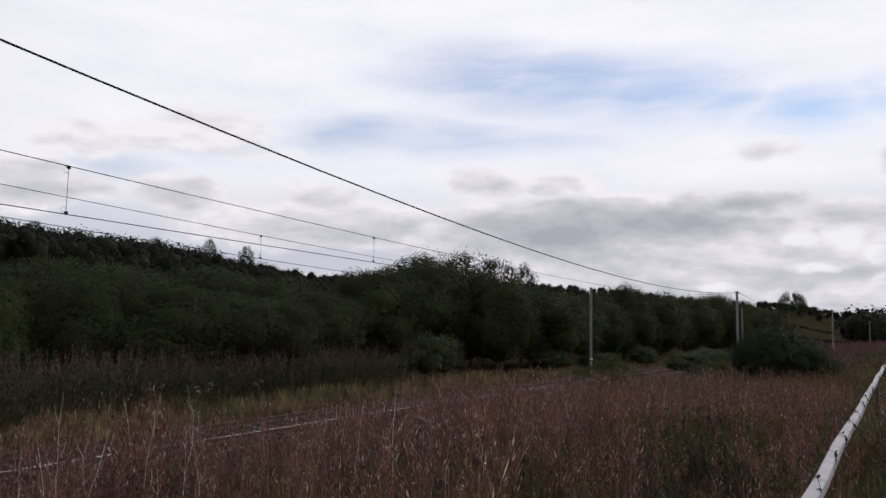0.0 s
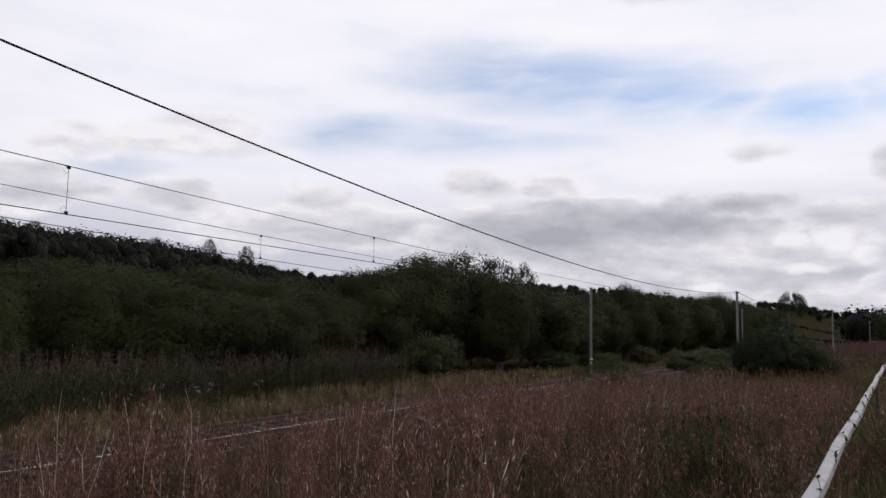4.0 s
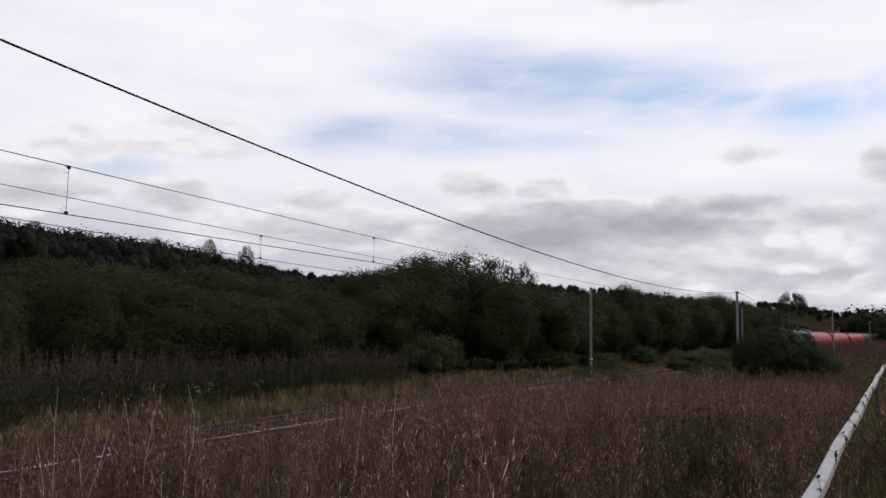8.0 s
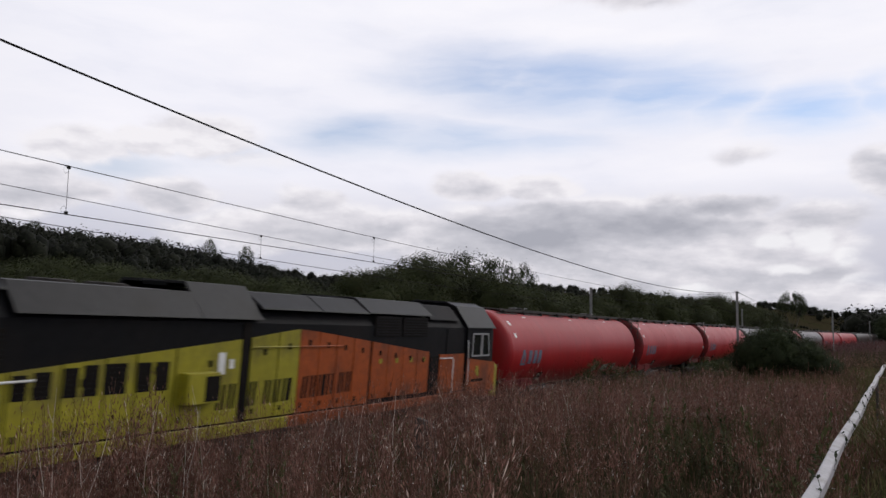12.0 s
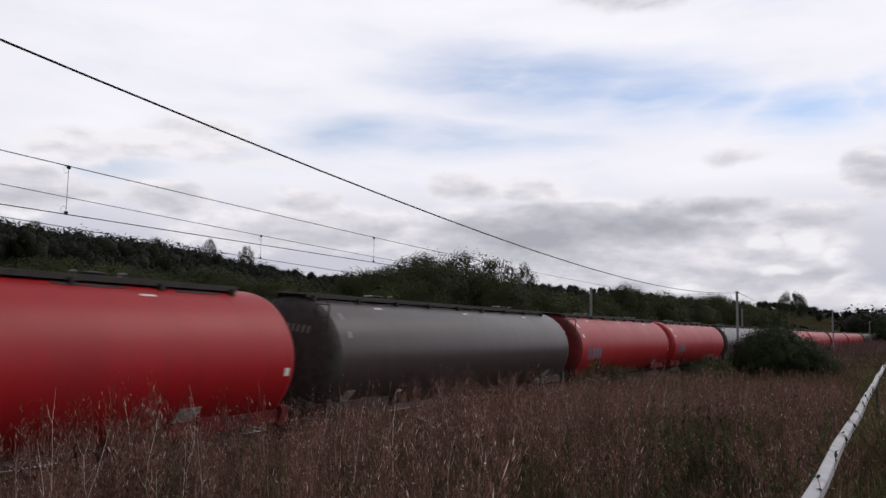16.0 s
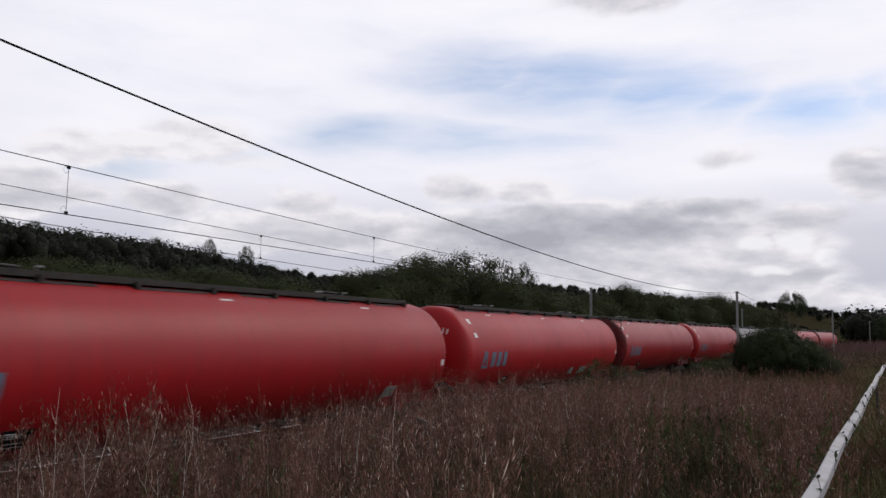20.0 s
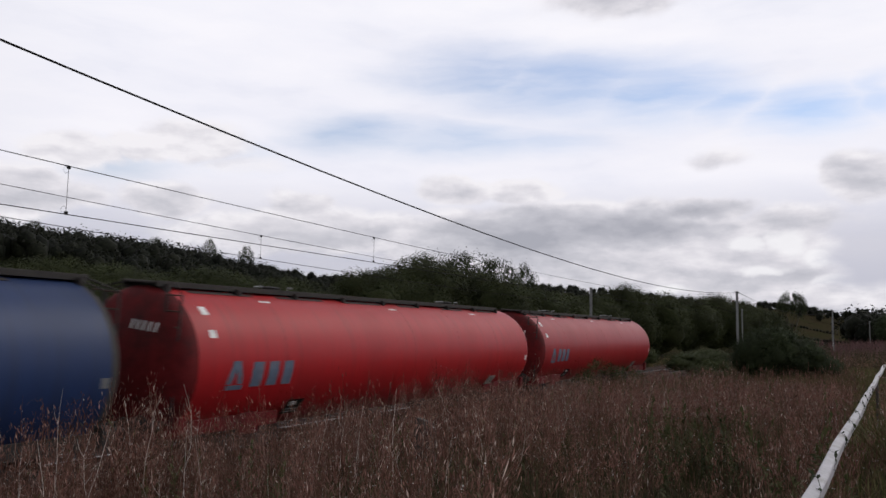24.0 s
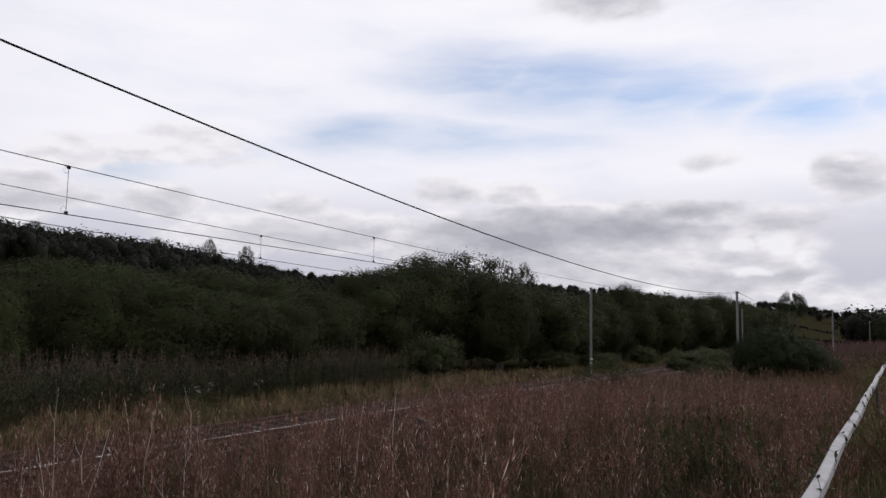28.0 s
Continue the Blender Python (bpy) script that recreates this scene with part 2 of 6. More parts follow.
def tank_paint(name, colour, dirt, rough=0.30):
    """Road-worn tank paint: rain streaks running down the barrel, soot along the top, faint plate rings."""
    mat = bpy.data.materials.new(name)
    mat.use_nodes = True
    add, link = nodes_of(mat.node_tree)
    co = add("ShaderNodeTexCoord")
    info = add("ShaderNodeObjectInfo")
    shift = add("ShaderNodeVectorMath", operation="SCALE", Scale=40.0)
    link(info.outputs["Random"], shift.inputs[0])
    mv = add("ShaderNodeVectorMath", operation="ADD")
    link(co.outputs["Object"], mv.inputs[0]), link(shift.outputs[0], mv.inputs[1])
    mp = add("ShaderNodeMapping")
    mp.inputs["Scale"].default_value = (0.5, 5.0, 0.35)
    link(mv.outputs[0], mp.inputs[0])
    streak = add("ShaderNodeTexNoise", Scale=1.0, Detail=6.0, Roughness=0.6)
    link(mp.outputs[0], streak.inputs["Vector"])
    big = add("ShaderNodeTexNoise", Scale=0.45, Detail=5.0, Roughness=0.6)
    link(mv.outputs[0], big.inputs["Vector"])
    sep = add("ShaderNodeSeparateXYZ")
    link(co.outputs["Object"], sep.inputs[0])
    soot = add("ShaderNodeMapRange", interpolation_type="SMOOTHSTEP")
    for i, v in ((1, 3.0), (2, 3.6), (3, 0.0), (4, 0.75)):
        soot.inputs[i].default_value = v
    link(sep.outputs[2], soot.inputs[0])
    s_mask = ramp(add, (0.45, (0, 0, 0)), (0.75, (0.55, 0.55, 0.55)))
    link(streak.outputs[0], s_mask.inputs[0])
    b_mask = ramp(add, (0.5, (0, 0, 0)), (0.75, (0.6, 0.6, 0.6)))
    link(big.outputs[0], b_mask.inputs[0])
    sooty = add("ShaderNodeMath", operation="MULTIPLY")
    link(soot.outputs[0], sooty.inputs[0]), link(streak.outputs[0], sooty.inputs[1])
    mask = total(add, link, [s_mask.outputs[0], b_mask.outputs[0], sooty.outputs[0]], "MAXIMUM")
    tone = add("ShaderNodeMapRange")
    tone.inputs[3].default_value, tone.inputs[4].default_value = 0.85, 1.12
    link(info.outputs["Random"], tone.inputs[0])
    base = add("ShaderNodeVectorMath", operation="SCALE")
    base.inputs[0].default_value = colour
    link(tone.outputs[0], base.inputs["Scale"])
    m = add("ShaderNodeMixRGB")
    m.inputs[2].default_value = (*dirt, 1)
    link(mask, m.inputs[0]), link(base.outputs[0], m.inputs[1])
    b = add("ShaderNodeBsdfPrincipled")
    rr = add("ShaderNodeMapRange")
    rr.inputs[3].default_value, rr.inputs[4].default_value = rough - 0.06, rough + 0.16
    b.inputs["Specular IOR Level"].default_value = 0.27
    link(big.outputs[0], rr.inputs[0]), link(rr.outputs[0], b.inputs["Roughness"])
    link(m.outputs[0], b.inputs["Base Color"])
    wav = add("ShaderNodeTexNoise", Scale=1.3, Detail=2.0)
    link(mv.outputs[0], wav.inputs["Vector"])
    bump = add("ShaderNodeBump", Strength=0.12, Distance=0.05)
    link(wav.outputs[0], bump.inputs["Height"]), link(bump.outputs[0], b.inputs["Normal"])
    out = add("ShaderNodeOutputMaterial")
    link(b.outputs[0], out.inputs[0])
    return mat


RED = tank_paint("red_tank_paint", (0.34, 0.010, 0.013), (0.19, 0.015, 0.016), 0.40)
GREY = tank_paint("grey_tank_paint", (0.060, 0.045, 0.043), (0.036, 0.027, 0.026), 0.28)
BLUE = tank_paint("blue_tank_paint", (0.020, 0.040, 0.115), (0.020, 0.027, 0.048), 0.42)
YELLOW = material("yellow_loco_paint", (0.28, 0.25, 0.020), 0.5, vary=0.14, stain=(0.15, 0.125, 0.03), stain_scale=0.9, per_object=0.08, spec=0.3)
ORANGE = material("orange_loco_paint", (0.29, 0.060, 0.010), 0.5, vary=0.2, stain=(0.13, 0.035, 0.014), stain_scale=0.9, per_object=0.08, spec=0.3)
BLACK = material("black_loco_paint", (0.005, 0.005, 0.006), 0.65, vary=0.3, stain=(0.010, 0.008, 0.008), spec=0.12)
ROOF = material("loco_roof_grey", (0.012, 0.012, 0.014), 0.5, vary=0.3, stain=(0.008, 0.007, 0.007), stain_scale=1.5, spec=0.22)
GRIME = material("underframe_grime", (0.03, 0.025, 0.022), 0.8, vary=0.4, bump=0.3)
STEEL = material("bare_steel", (0.35, 0.34, 0.33), 0.4, 0.9, vary=0.15)
RUST = material("rusty_rail_side", (0.07, 0.04, 0.028), 0.85, vary=0.4, bump=0.4)
RAIL_TOP = material("polished_rail_top", (0.40, 0.39, 0.39), 0.45, 1.0, vary=0.1)
# Dull copy of the rail top: its colour leaves out the sky glint.
RAIL_DULL = material("glintless_rail_top", (0.13, 0.11, 0.10), 0.6, 0.6, vary=0.2)
WHITE = material("white_marking", (0.72, 0.72, 0.70), 0.6, vary=0.12, stain=(0.4, 0.38, 0.35), stain_scale=3)
LOGO = material("slate_blue_marking", (0.09, 0.12, 0.17), 0.6, vary=0.2, stain=(0.17, 0.13, 0.14), stain_scale=2)
LOGO_RED = material("orange_red_marking", (0.55, 0.10, 0.02), 0.5)
LETTER = material("dark_lettering", (0.010, 0.008, 0.007), 0.8, spec=0.1)
GLASS = material("dark_cab_glass", (0.010, 0.012, 0.014), 0.08, vary=0.1, spec=0.32)
FRAME = material("aluminium_window_frame", (0.5, 0.5, 0.5), 0.4, 0.7, vary=0.1)
LAMP = material("lit_headlamp", (0.9, 0.9, 0.85), 0.3, emit=6.0)
LAMP_OFF = material("unlit_lamp_lens", (0.25, 0.22, 0.2), 0.15)
PANEL = material("off_white_panel", (0.36, 0.34, 0.29), 0.7, vary=0.15, stain=(0.25, 0.22, 0.19), stain_scale=3)
GALV = material("galvanised_mast", (0.28, 0.28, 0.28), 0.6, 0.3, vary=0.2, stain=(0.22, 0.21, 0.2), stain_scale=1.5)
WIRE = material("dark_copper_wire", (0.014, 0.013, 0.013), 0.8, 0.0, vary=0.2, spec=0.1)
CERAMIC = material("brown_insulator", (0.10, 0.05, 0.04), 0.2)
CONCRETE = material("concrete_sleeper", (0.034, 0.024, 0.020), 0.9, vary=0.3, stain=(0.024, 0.017, 0.014), bump=0.5)
PAINTWOOD = material("flaking_white_paint", (0.40, 0.39, 0.41), 0.55, vary=0.1, stain=(0.25, 0.23, 0.21), stain_scale=7.0, grain=20, bump=0.2)
OLDWOOD = material("weathered_timber", (0.065, 0.054, 0.047), 0.9, vary=0.4, grain=9, stretch=(3, 3, 0.4), bump=0.5)
BARK = material("tree_bark", (0.06, 0.05, 0.04), 0.9, vary=0.35, bump=0.6, stretch=(2, 2, 0.5))
BALLAST = material("ballast_bed", (0.030, 0.020, 0.018), 0.95, vary=0.45, grain=9, stain=(0.035, 0.022, 0.02), bump=1.0, bump_scale=14, spec=0.1)
STONE = material("ballast_stone", (0.032, 0.022, 0.020), 0.9, vary=0.3, island=0.4, spec=0.1)
WILLOW = plant_material("willow_leaves", ((0.0, (0.029, 0.037, 0.013)), (0.5, (0.038, 0.046, 0.016)), (1.0, (0.050, 0.056, 0.021))), through=0.25, tone=0.35, tone_scale=0.35)
DARKLEAF = plant_material("hawthorn_leaves", ((0.0, (0.024, 0.034, 0.015)), (0.6, (0.036, 0.048, 0.020)), (1.0, (0.050, 0.062, 0.026))), through=0.2, tone=0.3, tone_scale=0.6)
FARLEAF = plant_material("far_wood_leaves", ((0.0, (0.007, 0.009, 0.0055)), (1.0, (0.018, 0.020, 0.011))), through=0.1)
WEED = plant_material("willowherb_leaves", ((0.0, (0.070, 0.035, 0.024)), (0.5, (0.125, 0.062, 0.043)), (0.74, (0.175, 0.094, 0.063)), (0.78, (0.075, 0.076, 0.030)), (1.0, (0.095, 0.095, 0.038))),
                      patch=(0.075, 0.064, 0.029), patch_scale=0.35, tone=0.7, tone_scale=3.6, upright=0.28)
WEEDSTEM = plant_material("willowherb_stems", ((0.0, (0.08, 0.036, 0.026)), (0.85, (0.16, 0.085, 0.058)), (1.0, (0.26, 0.19, 0.13))), through=0.05)
UNDER = plant_material("undergrowth_leaves", ((0.0, (0.032, 0.036, 0.015)), (0.6, (0.064, 0.060, 0.026)), (1.0, (0.125, 0.076, 0.048))), tone=0.5, tone_scale=1.1)
FLUFF = plant_material("seed_fluff", ((0.0, (0.112, 0.056, 0.042)), (0.6, (0.205, 0.103, 0.079)), (0.92, (0.31, 0.174, 0.138)), (1.0, (0.62, 0.52, 0.44))), tone=0.72, tone_scale=3.6, upright=0.28, through=0.3)
STALK = plant_material("dead_stalks", ((0.0, (0.36, 0.28, 0.24)), (1.0, (0.75, 0.68, 0.60))), through=0.05)
BEDLEAF = plant_material("tall_willowherb_leaves", ((0.0, (0.028, 0.040, 0.018)), (0.7, (0.052, 0.060, 0.029)), (1.0, (0.105, 0.066, 0.048))), through=0.2, tone=0.6, tone_scale=1.6, upright=0.25)
BEDHEAD = plant_material("faded_pink_heads", ((0.0, (0.12, 0.068, 0.062)), (0.7, (0.20, 0.112, 0.108)), (1.0, (0.32, 0.22, 0.21))), through=0.25)
BANKWEED = plant_material("bank_willowherb", ((0.0, (0.085, 0.042, 0.045)), (0.6, (0.18, 0.088, 0.094)), (1.0, (0.15, 0.10, 0.08))), patch=(0.10, 0.085, 0.045), patch_scale=0.08)
PETAL = plant_material("white_petals", ((0.0, (0.5, 0.5, 0.46)), (1.0, (0.75, 0.75, 0.70))), through=0.2, tone=0.1)
STRAW = plant_material("dry_grass", ((0.0, (0.075, 0.058, 0.030)), (0.5, (0.185, 0.142, 0.070)), (1.0, (0.38, 0.295, 0.165))), patch=(0.090, 0.092, 0.036), patch_scale=0.30, tone=0.6, tone_scale=1.4, upright=0.3)
GREENGRASS = plant_material("rank_green_grass", ((0.0, (0.055, 0.062, 0.020)), (0.6, (0.105, 0.102, 0.038)), (1.0, (0.21, 0.18, 0.085))), patch=(0.13, 0.105, 0.050), patch_scale=0.6)
LEAFY = plant_material("leafy_weeds", ((0.0, (0.045, 0.054, 0.020)), (0.6, (0.085, 0.092, 0.038)), (1.0, (0.13, 0.125, 0.062))), through=0.25)
BUSHLEAF = plant_material("light_bush_leaves", ((0.0, (0.034, 0.043, 0.017)), (0.6, (0.054, 0.066, 0.025)), (1.0, (0.082, 0.090, 0.039))), through=0.2, tone=0.3, tone_scale=0.6)
SOIL = material("rough_ground", (0.040, 0.033, 0.019), 0.95, vary=0.4, grain=1.5, stain=(0.030, 0.034, 0.014), spec=0.0, stain_scale=0.12, bump=0.6, bump_scale=5)


# ---- mesh helpers ----
class Geo:
    """Collects simple solids into one mesh."""

    def __init__(self):
        self.v, self.f = [], []

    def add(self, verts, faces):
        n = len(self.v)
        self.v += [tuple(p) for p in verts]
        self.f += [tuple(n + i for i in q) for q in faces]
        return self

    def hull(self, rings, close=True):
        """Joins rings of equal length, in order, and closes the ends."""
        k = len(rings[0])
        faces = [(i * k + j, i * k + (j + 1) % k, (i + 1) * k + (j + 1) % k, (i + 1) * k + j) for i in range(len(rings) - 1) for j in range(k)]
        if close:
            faces += [tuple(range(k))[::-1], tuple(range((len(rings) - 1) * k, len(rings) * k))]
        return self.add([p for r in rings for p in r], faces)

    def box(self, x0, x1, y0, y1, z0, z1, b=0.0):
        """A box with its edges chamfered by b."""
        b = min(b, (x1 - x0) * 0.4, (y1 - y0) * 0.4, (z1 - z0) * 0.4)
        if b <= 0:
            ring = lambda z: [(x0, y0, z), (x1, y0, z), (x1, y1, z), (x0, y1, z)]
            return self.hull([ring(z0), ring(z1)])

        def ring(z, i):
            return [(x0 + b + i, y0 + i, z), (x1 - b - i, y0 + i, z), (x1 - i, y0 + b + i, z), (x1 - i, y1 - b - i, z),
                    (x1 - b - i, y1 - i, z), (x0 + b + i, y1 - i, z), (x0 + i, y1 - b - i, z), (x0 + i, y0 + b + i, z)]
        c = b * 0.6
        return self.hull([ring(z0, c), ring(z0 + c, 0), ring(z1 - c, 0), ring(z1, c)])

    def tube(self, pts, r, n=6):
        """A round bar through the points; r may differ from point to point."""
        pts = [Vector(p) for p in pts]
        rs = r if isinstance(r, (list, tuple)) else [r] * len(pts)
        rings = []
        for i, p in enumerate(pts):
            d = (pts[min(i + 1, len(pts) - 1)] - pts[max(i - 1, 0)]).normalized()
            a = d.cross(Vector((0, 0, 1)) if abs(d.z) < 0.9 else Vector((0, 1, 0))).normalized()
            c = d.cross(a)
            rings.append([p + (a * math.cos(t) + c * math.sin(t)) * rs[i] for t in (2 * math.pi * j / n for j in range(n))])
        return self.hull(rings)

    def lathe_y(self, profile, n=32, cx=0.0, cz=0.0):
        """Turns (radius, y) pairs round an axis along y."""
        return self.hull([[(cx + r * math.cos(2 * math.pi * j / n), y, cz + r * math.sin(2 * math.pi * j / n)) for j in range(n)] for r, y in profile])

    def lathe_x(self, profile, n=20, cy=0.0, cz=0.0):
        return self.hull([[(x, cy + r * math.cos(2 * math.pi * j / n), cz + r * math.sin(2 * math.pi * j / n)) for j in range(n)] for r, x in profile])

    def along_y(self, outline, y0, y1):
        """Pushes an (x, z) outline from y0 to y1."""
        return self.hull([[(x, y, z) for x, z in outline] for y in (y0, y1)])

    def along_x(self, outline, x0, x1):
        return self.hull([[(x, y, z) for y, z in outline] for x in (x0, x1)])

    def mesh(self, name, mat, smooth=False):
        me = bpy.data.meshes.new(name)
        me.from_pydata(self.v, [], self.f)
        bm = bmesh.new()
        bm.from_mesh(me)
        bmesh.ops.recalc_face_normals(bm, faces=bm.faces)
        bm.to_mesh(me)
        bm.free()
        me.materials.append(mat)
        if smooth:
            me.shade_smooth()
            me.set_sharp_from_angle(angle=radians(35))
        return me


def part(name, geo, mat, parent=None, label="", smooth=False):
    """Links a Geo, or a ready mesh, as one object under a thing or part."""
    ob = new(name, geo if isinstance(geo, bpy.types.Mesh) else geo.mesh(name, mat, smooth))
    if parent:
        ob.parent = parent
    if label:
        ob["label"] = label
    return ob


def thing(name, label, category, group="", kind=""):
    return tagged(new(name), label, category, group, kind)


def big_mesh(name, verts, quads, mat, kinds=None):
    """A mesh of many loose quads out of arrays; kinds picks each quad's material out of a list."""
    me = bpy.data.meshes.new(name)
    me.vertices.add(len(verts))
    me.vertices.foreach_set("co", np.ascontiguousarray(verts, dtype=np.float32).ravel())
    n = len(quads)
    me.loops.add(4 * n)
    me.loops.foreach_set("vertex_index", np.ascontiguousarray(quads, dtype=np.int32).ravel())
    me.polygons.add(n)
    me.polygons.foreach_set("loop_start", np.arange(0, 4 * n, 4, dtype=np.int32))
    me.update(calc_edges=True)
    if kinds is not None:
        me.polygons.foreach_set("material_index", np.ascontiguousarray(kinds, dtype=np.int32))
    for m in (mat if isinstance(mat, (list, tuple)) else [mat]):
        me.materials.append(m)
    return me


def spread(templates, places, rng, name, mat, tilt=0.12):
    """One mesh of many plants: templates (verts, quads), places as rows of x, y, z, scale."""
    vs, qs, ks, n = [], [], [], 0
    pick = rng.integers(0, len(templates), len(places))
    for k, (tv, tq, *tk) in enumerate(templates):
        p = places[pick == k]
        if not len(p):
            continue
        a = rng.uniform(0, 2 * np.pi, len(p))
        lx, ly = rng.normal(0, tilt, len(p)), rng.normal(0, tilt, len(p))
        c, s = np.cos(a)[:, None], np.sin(a)[:, None]
        x, y, z = tv[:, 0][None], tv[:, 1][None], tv[:, 2][None]
        sc = p[:, 3:4]
        X = (x * c - y * s + z * lx[:, None]) * sc + p[:, 0:1]
        Y = (x * s + y * c + z * ly[:, None]) * sc + p[:, 1:2]
        Z = z * sc * (1 - 0.5 * (lx ** 2 + ly ** 2))[:, None] + p[:, 2:3]
        vs.append(np.stack([X, Y, Z], -1).reshape(-1, 3))
        qs.append((tq[None] + (np.arange(len(p)) * len(tv))[:, None, None] + n).reshape(-1, 4))
        ks.append(np.tile(tk[0] if tk else np.zeros(len(tq), int), len(p)))
        n += len(p) * len(tv)
    return big_mesh(name, np.concatenate(vs), np.concatenate(qs), mat, np.concatenate(ks))


class Leaves:
    """Loose quads gathered for a plant template."""

    def __init__(self):
        self.v, self.q, self.k, self.kind = [], [], [], 0

    def blade(self, p, d, length, width, droop=0.0, side=None):
        """A narrow leaf from p along d."""
        d = np.array(d, float)
        d /= np.linalg.norm(d)
        s = np.cross(d, (0, 0, 1)) if side is None else np.array(side, float)
        if np.linalg.norm(s) < 1e-3:
            s = np.array((1.0, 0, 0))
        s = s / np.linalg.norm(s) * width / 2
        p = np.array(p, float)
        tip = p + d * length - np.array((0, 0, droop * length))
        mid = p + d * length * 0.45
        n = len(self.v)
        self.v += [p, mid + s, tip, mid - s]
        self.q.append((n, n + 1, n + 2, n + 3))
        self.k.append(self.kind)

    def stem(self, pts, w0, w1):
        """A thin three-sided stem through the points."""
        n = len(self.v)
        for i, p in enumerate(pts):
            w = w0 + (w1 - w0) * i / (len(pts) - 1)
            self.v += [np.array(p) + w * np.array((math.cos(a), math.sin(a), 0)) for a in (0, 2.09, 4.19)]
        for i in range(len(pts) - 1):
            for j in range(3):
                self.k.append(self.kind)
                self.q.append((n + 3 * i + j, n + 3 * i + (j + 1) % 3, n + 3 * i + 3 + (j + 1) % 3, n + 3 * i + 3 + j))

    def done(self):
        return np.array(self.v), np.array(self.q), np.array(self.k)


# ---- ground ----
def smooth(a, b, v):
    t = np.clip((v - a) / (b - a), 0, 1)
    return t * t * (3 - 2 * t)


def ground_z(x, y):
    """Height of the land: a formation under the tracks, a bank on the near side, hills beyond the far side."""
    x, y = np.asarray(x, float), np.asarray(y, float)
    lat, s = lateral(x, y)
    edge = 0.80 - 0.35 * smooth(24, 38, s) + 0.85 * smooth(76, 105, s)      # low field between two banks
    z = -0.42 + edge * smooth(1.9, 3.7, lat) + 0.80 * smooth(4.2, 9.5, lat) * (1 - smooth(9, 24, s)) + 0.40 * smooth(-6.0, -12.0, lat)
    rise = smooth(-28, -130, lat)
    z = z + rise * (37.5 * np.exp(-((x + 330) / 190) ** 2 - ((y - 90) / 230) ** 2)
                    + 17 * np.exp(-((x + 120) / 170) ** 2 - ((y - 340) / 130) ** 2)
                    + 15 * np.exp(-((x - 10) / 160) ** 2 - ((y - 500) / 110) ** 2))
    far = np.hypot(x, y)
    z = z + 0.10 * np.sin(x * 0.9 + 1.3) * np.cos(y * 0.7) * smooth(4, 9, np.abs(lat + 1.8)) * (far < 200)
    return z + 60 * smooth(900, 3600, far)


def make_ground():
    def axis(lo, hi, mid, fine):
        a = [mid]
        step = fine
        while a[-1] < hi:
            a.append(a[-1] + step)
            step = fine if abs(a[-1] - mid) < 45 else step * 1.09
        step = fine
        while a[0] > lo:
            a.insert(0, a[0] - step)
            step = fine if abs(a[0] - mid) < 45 else step * 1.09
        return np.array(a)
    xs, ys = axis(-3800, 3800, 0, 1.0), axis(-3800, 3800, 30, 1.0)
    gx, gy = np.meshgrid(xs, ys)
    v = np.stack([gx, gy, ground_z(gx, gy)], -1).reshape(-1, 3)
    n = len(xs)
    i = (np.arange(len(ys) - 1)[:, None] * n + np.arange(n - 1)[None]).ravel()
    me = big_mesh("ground", v, np.stack([i, i + 1, i + n + 1, i + n], -1), SOIL)
    me.shade_smooth()
    tagged(new("ground", me), "rough trackside earth and rising fields under weeds", "ground", kind="structure")


make_ground()


# ---- tracks ----
def ribbon(s0, s1, step, outline, lat, side=0.0):
    """Pushes an (x, z) outline along the line, lat metres beside it, side metres off that track's middle, leaning with the track."""
    rings = []
    for s in np.arange(s0, s1 + step / 2, step):
        x, y, h = on_line(s, lat)
        c, d, k = math.cos(h), math.sin(h), cant(s)
        lean = [((a + side) * math.cos(k) + z * math.sin(k), z * math.cos(k) - (a + side - 0.7525) * math.sin(k)) for a, z in outline]
        rings.append([(x + a * c, y - a * d, z) for a, z in lean])
    return Geo().hull(rings)


